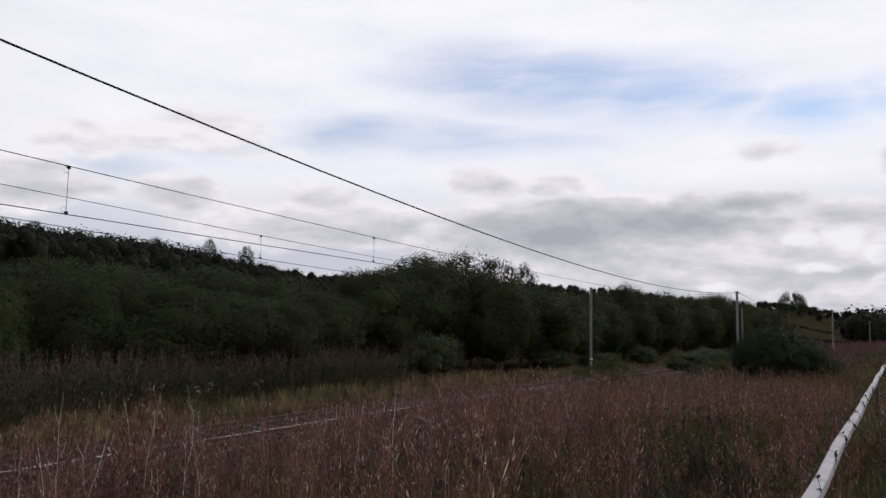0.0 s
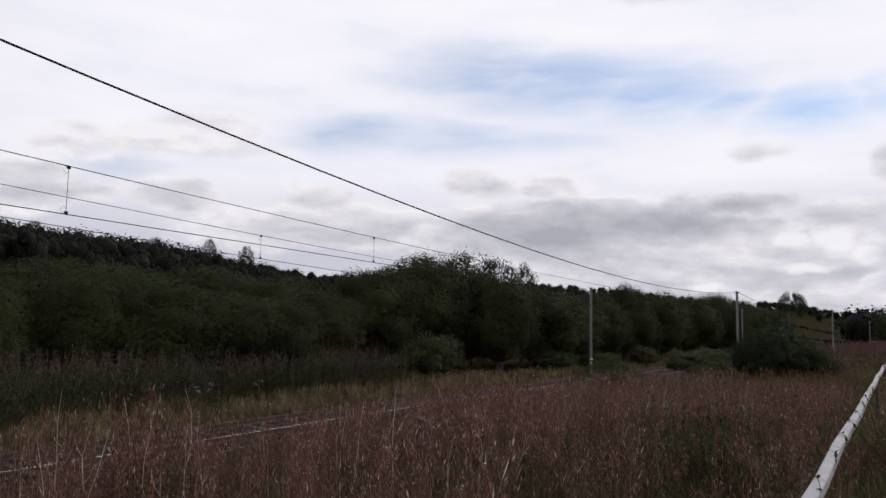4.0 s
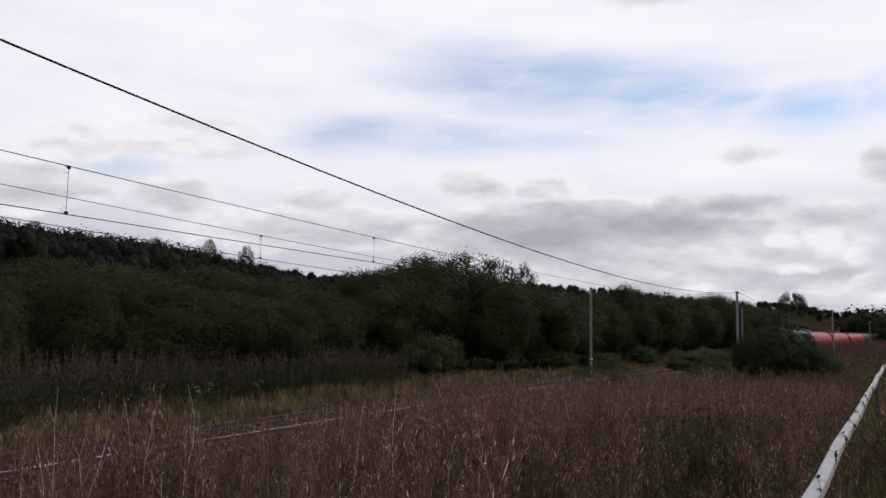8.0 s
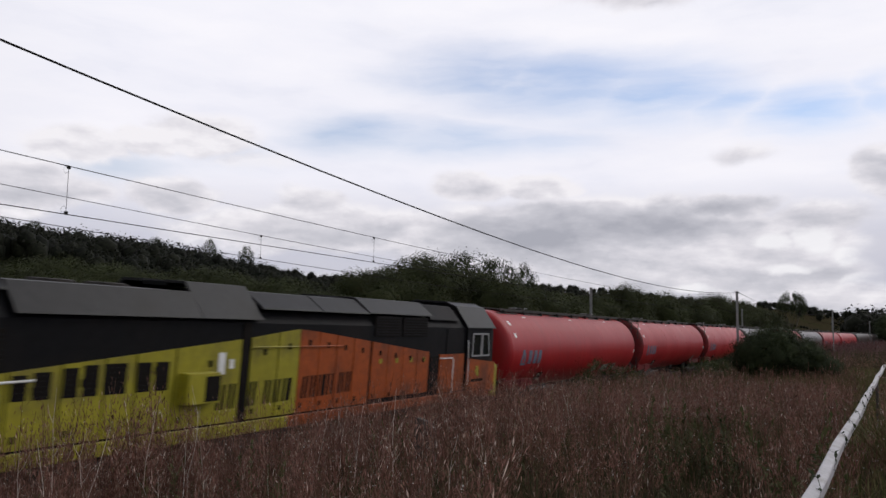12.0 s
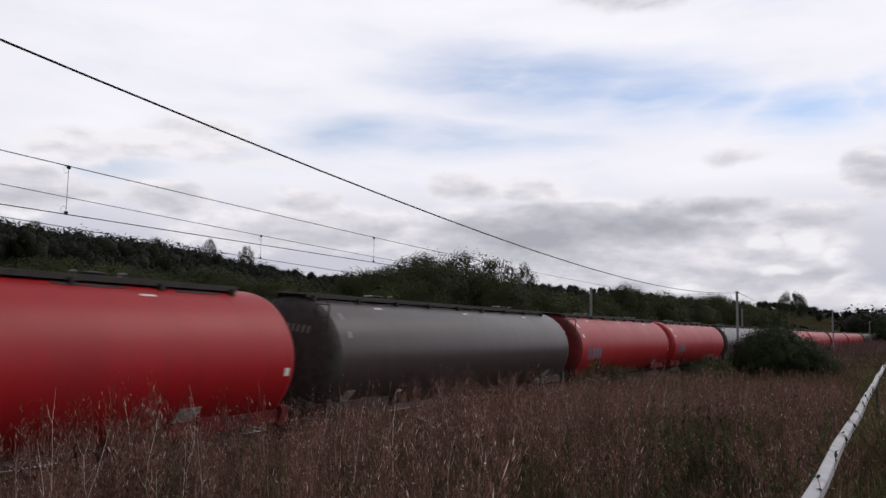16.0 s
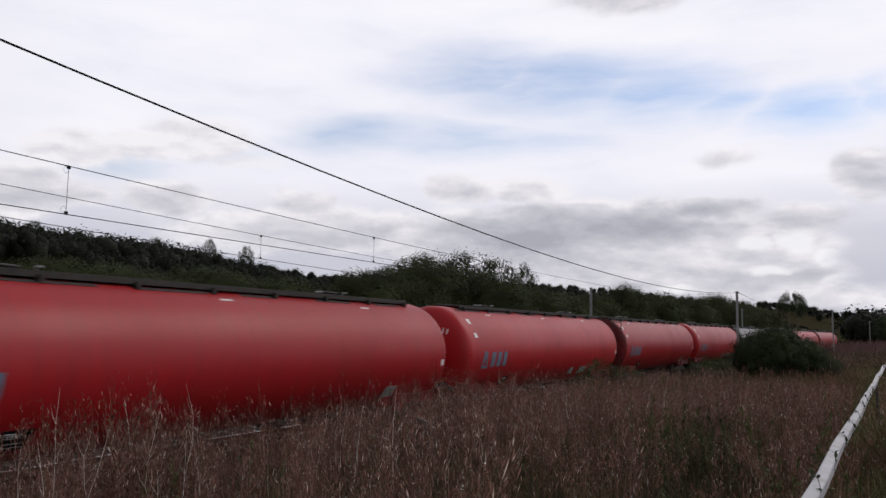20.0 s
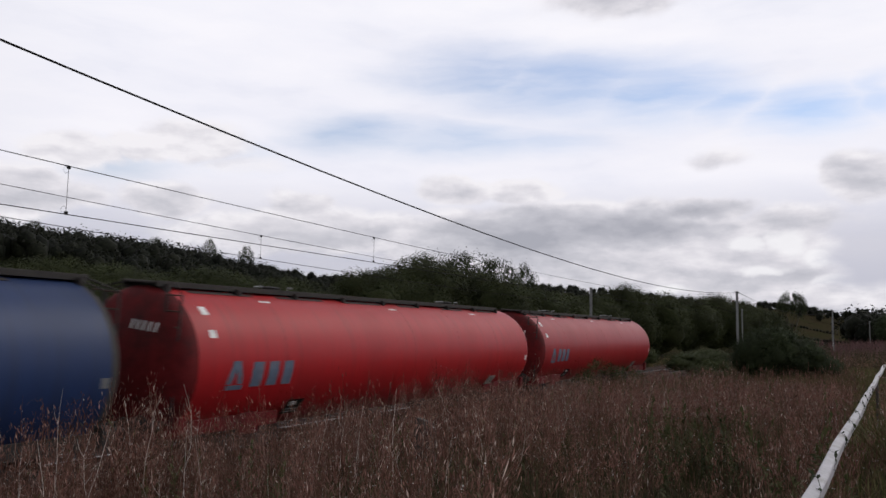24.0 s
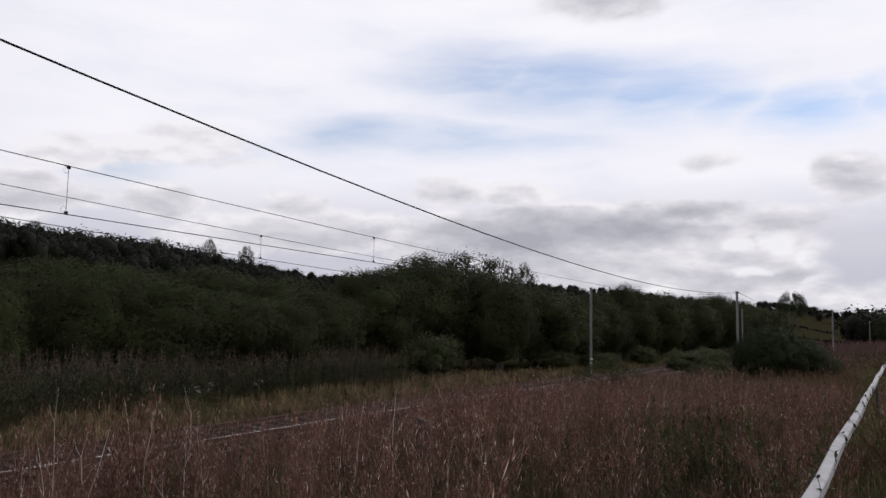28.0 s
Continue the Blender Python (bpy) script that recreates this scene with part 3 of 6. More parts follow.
def make_track(name, lat, label):
    track = tagged(new(name), label, "railway track", kind="structure")
    bed = ribbon(-500, 740, 4, [(-2.3, -0.44), (-1.55, -0.19), (1.55, -0.19), (2.3, -0.44), (2.3, -0.7), (-2.3, -0.7)], lat)
    part("ballast", bed, BALLAST, track)
    for side in (-0.7525, 0.7525):
        foot = ribbon(-500, 740, 2, [(-0.07, -0.16), (0.07, -0.16), (0.07, -0.145), (0.012, -0.125), (0.012, -0.045), (0.036, -0.035),
                                     (0.036, -0.006), (-0.036, -0.006), (-0.036, -0.035), (-0.012, -0.045), (-0.012, -0.125), (-0.07, -0.145)], lat, side)
        rail = part("rail", foot, RUST, track)
        # Glint is set by colour: far rail's head browned, near track's dulled.
        shiny = lat == 0.0 or side > 0
        part("running_surface", ribbon(-500, 740, 2, [(-0.03, -0.006), (0.03, -0.006), (0.026, 0.0), (-0.026, 0.0)], lat, side), (RAIL_TOP if lat else RAIL_DULL) if shiny else RUST, rail, "polished steel rail head" if shiny else "rail head coloured dull brown in place of its missing glint")
    sleeper = Geo().box(-1.25, 1.25, -0.13, 0.13, -0.32, -0.165, 0.03).mesh("sleeper", CONCRETE)
    for i in range(130):
        ob = part("sleeper", sleeper, None, track)
        ob.matrix_local = at_line(-8 + i * 0.65, lat)
    rest = Geo()
    for i in range(1000):
        s = -500 + i * 0.9
        if -8 <= s <= 77:
            continue
        m = at_line(s, lat)
        rest.add([m @ Vector(p) for p in ((-1.25, -0.13, -0.3), (1.25, -0.13, -0.3), (1.25, 0.13, -0.3), (-1.25, 0.13, -0.3),
                                          (-1.25, -0.13, -0.165), (1.25, -0.13, -0.165), (1.25, 0.13, -0.165), (-1.25, 0.13, -0.165))],
                 [(0, 3, 2, 1), (4, 5, 6, 7), (0, 1, 5, 4), (1, 2, 6, 5), (2, 3, 7, 6), (3, 0, 4, 7)])
    tagged(part("distant_sleepers", rest, CONCRETE, track), kind="stuff")
    return track


make_track("track_near", 0.0, "running line with rusty-sided steel rails half hidden by weeds")
make_track("track_far", -3.65, "second running line with shiny rail heads on brown ballast")


def make_stones():
    """Loose stones on the ballast shoulders and between the rails."""
    rng = np.random.default_rng(5)
    cube = np.array([(-1, -1, -0.6), (1, -0.8, -0.6), (0.8, 1, -0.6), (-0.9, 0.8, -0.6), (-0.6, -0.5, 0.6), (0.6, -0.7, 0.5), (0.5, 0.6, 0.7), (-0.7, 0.5, 0.5)]) * 0.03
    faces = np.array([(0, 3, 2, 1), (4, 5, 6, 7), (0, 1, 5, 4), (1, 2, 6, 5), (2, 3, 7, 6), (3, 0, 4, 7)])
    n = 9000
    s, lat = 4 + 60 * rng.random(n) ** 1.6, rng.uniform(-5.6, -1.7, n)
    x = np.interp(s, LINE[0], LINE[1]) + lat
    y = np.interp(s, LINE[0], LINE[2])
    z = np.where(np.abs(lat + 3.65) < 1.55, -0.185, np.where(lat < -5.2, -0.185 - (-5.2 - lat) * 0.33, -0.25))
    ob = new("ballast_stones", spread([(cube, faces)], np.stack([x, y, z, rng.uniform(0.6, 1.5, n)], -1), rng, "ballast_stones", STONE, 0.4))
    tagged(ob, "loose brown ballast stones between the rails", "stones", kind="stuff")


make_stones()


# ---- weeds and grass ----
def weed_template(rng, height, leaves, leaf_len, leaf_w, head, head_w=0.010, plumes=1, tufts=0, fan=(0.9, 3.4), fuzz=0.0):
    """A willowherb stem: narrow leaves all the way up, fuzzy plumes of curled pods and fluff on short branches."""
    t = Leaves()
    bend = rng.normal(0, 0.05, 2)
    at = lambda f: np.array((bend[0] * f * f * height, bend[1] * f * f * height, f * height))
    t.kind = 1
    t.stem([at(0), at(0.5), at(1.0)], 0.004, 0.0012)
    t.kind = 0
    for i in range(leaves):
        f = rng.uniform(0.2, 0.8)
        a = i * 2.4 + rng.uniform(-0.4, 0.4)
        t.blade(at(f), (math.cos(a), math.sin(a), rng.uniform(0.1, 1.6)), leaf_len * rng.uniform(0.6, 1.2) * (1.2 - 0.5 * f), leaf_w, rng.uniform(0.1, 0.5))
    t.kind = 2
    for k in range(plumes):
        a = rng.uniform(0, 6.28)
        foot = at(0.55 + 0.1 * rng.random()) if plumes > 1 else at(0.70)
        tip = at(1.0) if k == 0 else foot + np.array((0.09 * math.cos(a), 0.09 * math.sin(a), 0.34 * height * rng.uniform(0.7, 1.15)))
        for i in range(head // plumes):
            f = rng.random() ** 0.8
            a = rng.uniform(0, 6.28)
            t.blade(foot + (tip - foot) * f + rng.normal(0, fuzz, 3), (math.cos(a), math.sin(a), rng.uniform(*fan)), rng.uniform(0.045, 0.105) * (1.25 - f * 0.75), head_w * rng.uniform(0.6, 1.3), rng.uniform(0, 0.3))
    t.kind = 3
    for i in range(tufts):
        if rng.random() < 0.4:
            t.blade(at(rng.uniform(0.6, 0.98)) + rng.normal(0, 0.03, 3), rng.normal(size=3), 0.013, 0.010)
    return t.done()


def tuft_template(rng, blades, height, width, splay=0.35):
    t = Leaves()
    for i in range(blades):
        a, r = rng.uniform(0, 6.28), rng.uniform(0, 0.06)
        t.blade((r * math.cos(a), r * math.sin(a), 0), (splay * rng.normal(), splay * rng.normal(), 1.0), height * rng.uniform(0.5, 1.1), width, rng.uniform(0, 0.25))
    return t.done()


def scatter(rng, n, s_range, lat_range, scale, falloff=1.0, clump=0.0, tuft=1, loose=0.12):
    """Places along the line: arc length, lateral offset, on the ground."""
    s = s_range[0] + (s_range[1] - s_range[0]) * rng.random(n // tuft) ** falloff
    lat = rng.uniform(*lat_range, n // tuft)
    if tuft > 1:
        s = np.repeat(s, tuft) + rng.normal(0, loose, len(s) * tuft)
        lat = np.repeat(lat, tuft) + rng.normal(0, loose, len(lat) * tuft)
    n = len(s)
    if clump:
        keep = np.array([noise.noise((a * clump, b * clump, 3.1)) for a, b in zip(s, lat)]) > rng.uniform(-0.45, 0.15, n)
        s, lat = s[keep], lat[keep]
    h = np.interp(s, LINE[0], LINE[3])
    x = np.interp(s, LINE[0], LINE[1]) + lat * np.cos(h)
    y = np.interp(s, LINE[0], LINE[2]) - lat * np.sin(h)
    swell = np.array([noise.noise((a * 0.9, b * 0.9, 7.7)) for a, b in zip(x, y)])
    return np.stack([x, y, ground_z(x, y) - 0.02, rng.uniform(*scale, len(x)) * (1 + 0.42 * swell)], -1)


def make_plants():
    rng = np.random.default_rng(11)
    mats = [WEED, WEEDSTEM, FLUFF, PETAL]
    weeds = [weed_template(rng, rng.uniform(0.85, 1.3), 9, 0.12, 0.013, 52, 0.0068, 4, 7, (1.0, 4.0), 0.028) for _ in range(14)]
    coarse = [weed_template(rng, rng.uniform(0.9, 1.25), 8, 0.16, 0.026, 9, 0.03) for _ in range(6)]
    edge = np.concatenate([scatter(rng, 1300, (2, 9), (2.0, 5.0), (0.66, 0.96), tuft=6, loose=0.09), scatter(rng, 300, (2, 9), (2.2, 5.2), (1.05, 1.42), tuft=3, loose=0.07),
                           scatter(rng, 1700, (8, 18), (2.0, 5.2), (0.66, 0.96), tuft=6, loose=0.09), scatter(rng, 260, (8, 18), (2.2, 5.2), (1.02, 1.32), tuft=3, loose=0.07),
                           scatter(rng, 1700, (17, 40), (1.95, 4.8), (0.55, 0.85), tuft=7, loose=0.11), scatter(rng, 280, (16, 40), (2.2, 4.8), (0.80, 1.08), tuft=3, loose=0.08)])
    edge = np.concatenate([edge, scatter(rng, 800, (4, 22), (1.7, 2.6), (0.55, 0.85), tuft=5, loose=0.1), scatter(rng, 600, (20, 46), (1.6, 2.6), (0.55, 0.85), tuft=5, loose=0.12)])
    near = scatter(rng, 7400, (3, 36), (3.6, 11.7), (0.55, 1.02), 1.15, 0.9, 6, 0.085)
    mid = np.concatenate([scatter(rng, 4500, (34, 85), (2.5, 12.0), (0.5, 0.9), 1.1, 0.3), scatter(rng, 1500, (36, 80), (1.95, 4.2), (0.35, 0.6))])
    tagged(new("willowherb_field", spread(weeds, np.concatenate([edge, near, scatter(rng, 330, (5, 17), (12.0, 15.5), (0.7, 1.15), tuft=4, loose=0.1)]), rng, "willowherb_field", mats)),
           "reddish-brown seeding willowherb thick beside the line", "weeds", kind="stuff")
    tagged(new("distant_willowherb", spread(coarse, mid, rng, "distant_willowherb", mats)),
           "lower reddish-brown willowherb further along the line", "weeds", kind="stuff")
    low = [tuft_template(rng, 13, 0.46, 0.012, 0.6) for _ in range(6)]
    tagged(new("undergrowth", spread(low, scatter(rng, 7500, (2, 60), (2.2, 11.2), (0.6, 1.4), 1.4), rng, "undergrowth", UNDER)),
           "tangled brown and green undergrowth below the willowherb", "weeds", kind="stuff")
    leafy = [weed_template(rng, 0.9, 46, 0.075, 0.026, 10, 0.02) for _ in range(4)]
    spots = np.concatenate([scatter(rng, k, (a, a + w), (b, b + w * 0.5), (0.8, 1.2)) for a, b, w, k in ((22, 5.0, 4, 110), (29, 4.8, 5, 110), (26, 6.4, 3, 50), (8.6, 9.4, 1.2, 26), (8.7, 10.2, 1.0, 20), (38, 6.5, 6, 60), (12, 9.6, 4, 16), (6, 4.5, 4, 40), (4, 10.6, 2.5, 12), (15, 5.0, 5, 40))])
    tagged(new("green_weeds", spread(leafy, spots, rng, "green_weeds", [LEAFY, LEAFY, LEAFY])), "green leafy weeds in patches among the willowherb", "weeds", kind="stuff")
    dead = []
    for _ in range(5):
        t = Leaves()
        b = rng.normal(0, 0.10, 4)
        t.stem([(0, 0, 0), (b[0] * 0.5, b[1] * 0.5, 0.5), (b[0] + b[2] * 0.3, b[1] + b[3] * 0.3, 1.0), (b[0] * 1.4, b[1] * 1.5, 1.35)], 0.0035, 0.0015)
        for k in range(3):
            f = rng.uniform(0.5, 0.95)
            t.blade((b[0] * f, b[1] * f, f * 1.3), (rng.normal(), rng.normal(), 1.0), 0.14, 0.006)
        dead.append(t.done())
    tagged(new("dead_stalks", spread(dead, scatter(rng, 120, (4, 30), (2.6, 8.6), (0.6, 1.0), 1.2), rng, "dead_stalks", STALK, 0.16)),
           "pale dry stalks standing out of the weeds", "weeds", kind="stuff")
    tall = [weed_template(rng, rng.uniform(1.35, 1.95), 34, 0.20, 0.030, 12, 0.018, 1, 0, (0.7, 3.0)) for _ in range(10)]
    band = scatter(rng, 4800, (8, 40), (-18, -8.6), (0.75, 1.08))
    lat, _ = lateral(band[:, 0], band[:, 1])
    band = band[lat < -9.2 - 0.04 * (band[:, 1] - 8)]
    tagged(new("willowherb_bed", spread(tall, band, rng, "willowherb_bed", [BEDLEAF, BEDLEAF, BEDHEAD], 0.06)),
           "tall bed of fading pink willowherb before the willows", "weeds", kind="stuff")
    tuft = [tuft_template(rng, 15, 0.75, 0.013, 0.22) for _ in range(6)]
    strip = np.concatenate([scatter(rng, 4600, (8, 95), (-10.6, -6.6), (0.35, 0.85), 1.3, 0.5), scatter(rng, 1800, (8, 60), (-9.2, -7.2), (0.7, 1.15), 1.2, 0.9, 4, 0.12)])
    tagged(new("dry_grass_verge", spread(tuft, strip, rng, "dry_grass_verge", STRAW)), "straw-yellow dry grass along the far track", "grass", kind="stuff")
    scrub = [tuft_template(rng, 9, 0.30, 0.009, 0.6) for _ in range(5)]
    six = np.concatenate([scatter(rng, 2600, (4, 60), (-2.45, -1.4), (0.5, 1.15), 1.3), scatter(rng, 1500, (4, 60), (-6.2, -5.1), (0.5, 1.2), 1.3), scatter(rng, 1100, (4, 50), (-4.2, -3.1), (0.35, 0.6), 1.2, 0.6)])
    tagged(new("ballast_weeds", spread(scrub, six, rng, "ballast_weeds", WEED)), "low brown weeds growing through the ballast", "weeds", kind="stuff")
    umbel = []
    for _ in range(3):
        t = Leaves()
        t.kind = 0
        t.stem([(0, 0, 0), (0.02, 0.01, 0.6), (0.03, 0.0, 1.15)], 0.005, 0.003)
        t.kind = 1
        for k in range(26):
            a, r = rng.uniform(0, 6.28), 0.11 * math.sqrt(rng.random())
            t.blade((0.03 + r * math.cos(a), r * math.sin(a), 1.15 + rng.uniform(-0.10, 0.04)), (math.cos(a), math.sin(a), 0.3), 0.035, 0.03)
        umbel.append(t.done())
    fl = np.concatenate([scatter(rng, 6, (20.3, 21.4), (-8.9, -8.1), (0.85, 1.15)), scatter(rng, 2, (19, 20), (-9, -8.4), (0.85, 1.1)), scatter(rng, 2, (23, 24.5), (-8.6, -8.0), (0.85, 1.1))])
    tagged(new("white_flowers", spread(umbel, fl, rng, "white_flowers", [BEDLEAF, PETAL], 0.1)), "small white umbels of wild flowers before the willowherb bed", "flowers", kind="stuff")
    bank = [weed_template(rng, 1.25, 9, 0.24, 0.07, 9, 0.05) for _ in range(5)]
    tagged(new("pink_weed_bank", spread(bank, scatter(rng, 3600, (84, 200), (3.2, 22), (0.8, 1.2)), rng, "pink_weed_bank", [BANKWEED] * 3)),
           "dusky pink willowherb bank along the curve", "weeds", kind="stuff")
    green = [tuft_template(rng, 14, 0.45, 0.012, 0.5) for _ in range(6)]
    g = scatter(rng, 4000, (3, 60), (11.5, 17), (0.6, 1.3), 1.5)
    g4 = scatter(rng, 160, (10.5, 14.5), (12.1, 12.9), (1.5, 2.3))
    g3 = scatter(rng, 900, (6, 40), (12.3, 17), (1.0, 1.9), 1.3, 0.5)
    g2 = scatter(rng, 1400, (30, 75), (6.5, 12), (0.8, 1.6), 1.0)
    tagged(new("rank_grass", spread(green, np.concatenate([g, g2, g3, g4]), rng, "rank_grass", GREENGRASS)), "rank green and straw grass beside the white rail", "grass", kind="stuff")


make_plants()


# ---- trees ----
def leaf_quads(rng, p, d, leaf, droop=0.45):
    """Leaf quads at places p on a crown whose skin faces along d."""
    n = len(p)
    out = np.cross(d, rng.normal(size=(n, 3))) + d * 0.35 + np.array((0, 0, -droop)) + rng.normal(0, 0.2, (n, 3))
    out /= np.linalg.norm(out, axis=1)[:, None]
    side = np.cross(out, d + rng.normal(0, 0.22, (n, 3)))
    side /= np.linalg.norm(side, axis=1)[:, None] + 1e-6
    ln, wd = leaf * rng.uniform(0.7, 1.4, (n, 1)), leaf * rng.uniform(0.20, 0.38, (n, 1))
    v = np.stack([p - side * wd * 0.3, p + out * ln * 0.5 - side * wd, p + out * ln, p + out * ln * 0.5 + side * wd], 1).reshape(-1, 3)
    return v, np.arange(len(v)).reshape(-1, 4)


def lobed_mesh(name, seed, leaves, leaf, mat, lobes=22, size=(0.13, 0.22), shaggy=0.05, low=0.0, core=(10, 6), flat=1.0):
    """A crown one metre wide and high, heaped of rounded boughs: leaf sprays over each bough, dense leafage inside."""
    rng = np.random.default_rng(seed)
    c, r = [], []
    for i in range(lobes):
        f = (i + 0.5) / lobes
        el = math.asin(1 - 1.55 * f)                      # from the top down to below the middle
        az = i * 2.39996 + rng.uniform(-0.5, 0.5)
        rad = rng.uniform(*size)
        out = (0.5 - rad) * rng.uniform(0.82, 1.06)
        c.append((out * math.cos(el) * math.cos(az), out * math.cos(el) * math.sin(az), low + (1 - low) * (0.46 + (0.54 - rad) * flat * math.sin(el) * rng.uniform(0.88, 1.0))))
        r.append(rad)
    c, r = np.array(c), np.array(r)
    n = int(leaves / 7 * 1.6)
    k = rng.choice(lobes, n, p=r ** 2 / (r ** 2).sum())
    d = rng.normal(size=(n, 3))
    d[:, 2] = np.where(rng.random(n) < 0.6, np.abs(d[:, 2]), d[:, 2])
    d /= np.linalg.norm(d, axis=1)[:, None]
    p = c[k] + d * (r[k] * (1 - 0.24 * rng.random(n) ** 1.5 + shaggy / r[k] * rng.random(n) ** 4))[:, None]
    inside = (np.linalg.norm(p[:, None] - c[None], axis=2) < 0.72 * r[None]).any(1)
    keep = ~inside & (p[:, 2] > 0)
    p, d = p[keep], d[keep]
    j = rng.integers(0, len(p), leaves)
    v, q = leaf_quads(rng, p[j] + rng.normal(0, leaf * 0.9, (leaves, 3)), d[j], leaf)
    v[:, 2] = np.maximum(v[:, 2], 0.0)
    vs, qs, total_v = [v], [q], len(v)
    if core:
        th, ph = np.meshgrid(np.linspace(0.05, np.pi - 0.05, core[1]), np.linspace(0, 2 * np.pi, core[0] + 1)[:-1])
        unit = np.stack([np.sin(th) * np.cos(ph), np.sin(th) * np.sin(ph), np.cos(th)], -1).reshape(-1, 3)
        a, b = np.meshgrid(np.arange(core[0]), np.arange(core[1] - 1), indexing="ij")
        i0, i1 = a.ravel() * core[1] + b.ravel(), ((a.ravel() + 1) % core[0]) * core[1] + b.ravel()
        ball = np.stack([i0, i0 + 1, i1 + 1, i1], -1)
        skirt = [((0, 0, 0.30), 0.22), *zip(c, r * 0.74)]
        for cc, rr in skirt:
            w = np.array(cc) + unit * rr
            w[:, 2] = np.maximum(w[:, 2], 0.0)
            vs.append(w), qs.append(ball + total_v)
            total_v += len(w)
    return big_mesh(name, np.concatenate(vs), np.concatenate(qs), mat)


def trunk_parts(tree, seed, stems, spread_r, top):
    """Tapered stems with limbs, each a part, for a crown one metre high."""
    rng = random.Random(seed)
    for i in range(stems):
        a = i * 6.28 / stems + rng.uniform(-0.5, 0.5)
        lean = rng.uniform(0.3, 1.0) * spread_r
        p = [(0.02 * math.cos(a), 0.02 * math.sin(a), -0.06), (lean * 0.3 * math.cos(a), lean * 0.3 * math.sin(a), top * 0.35), (lean * math.cos(a), lean * math.sin(a), top)]
        stem = part("trunk" if i == 0 else "stem", Geo().tube(p, [0.022, 0.015, 0.004], 6), BARK, tree)
        for k in range(2):
            b = a + rng.uniform(-1.4, 1.4)
            q = Vector(p[1]).lerp(Vector(p[2]), rng.uniform(0.3, 0.7))
            part("limb", Geo().tube([q, q + Vector((0.12 * math.cos(b), 0.12 * math.sin(b), 0.12)), q + Vector((0.2 * math.cos(b), 0.2 * math.sin(b), 0.25))], [0.009, 0.006, 0.002], 5), BARK, stem)


def make_tree_kind(name, seed, label, category, leaves, leaf, mat, stems=3, reach=0.30, **crown):
    t = thing(name, label, category)
    trunk_parts(t, seed, stems, reach, 0.62)
    part("crown", lobed_mesh("crown", seed, leaves, leaf, mat, **crown), None, t)
    return t


def plant(kind, x, y, high, wide, turn, label=""):
    z = float(ground_z(x, y))
    t = copy_thing(kind, Matrix())
    t.matrix_basis = Matrix.Translation((x, y, z - 0.05)) @ Matrix.Rotation(turn, 4, "Z") @ Matrix.Diagonal((wide, wide, high - z, 1))
    if label:
        t["label"] = label
    return t


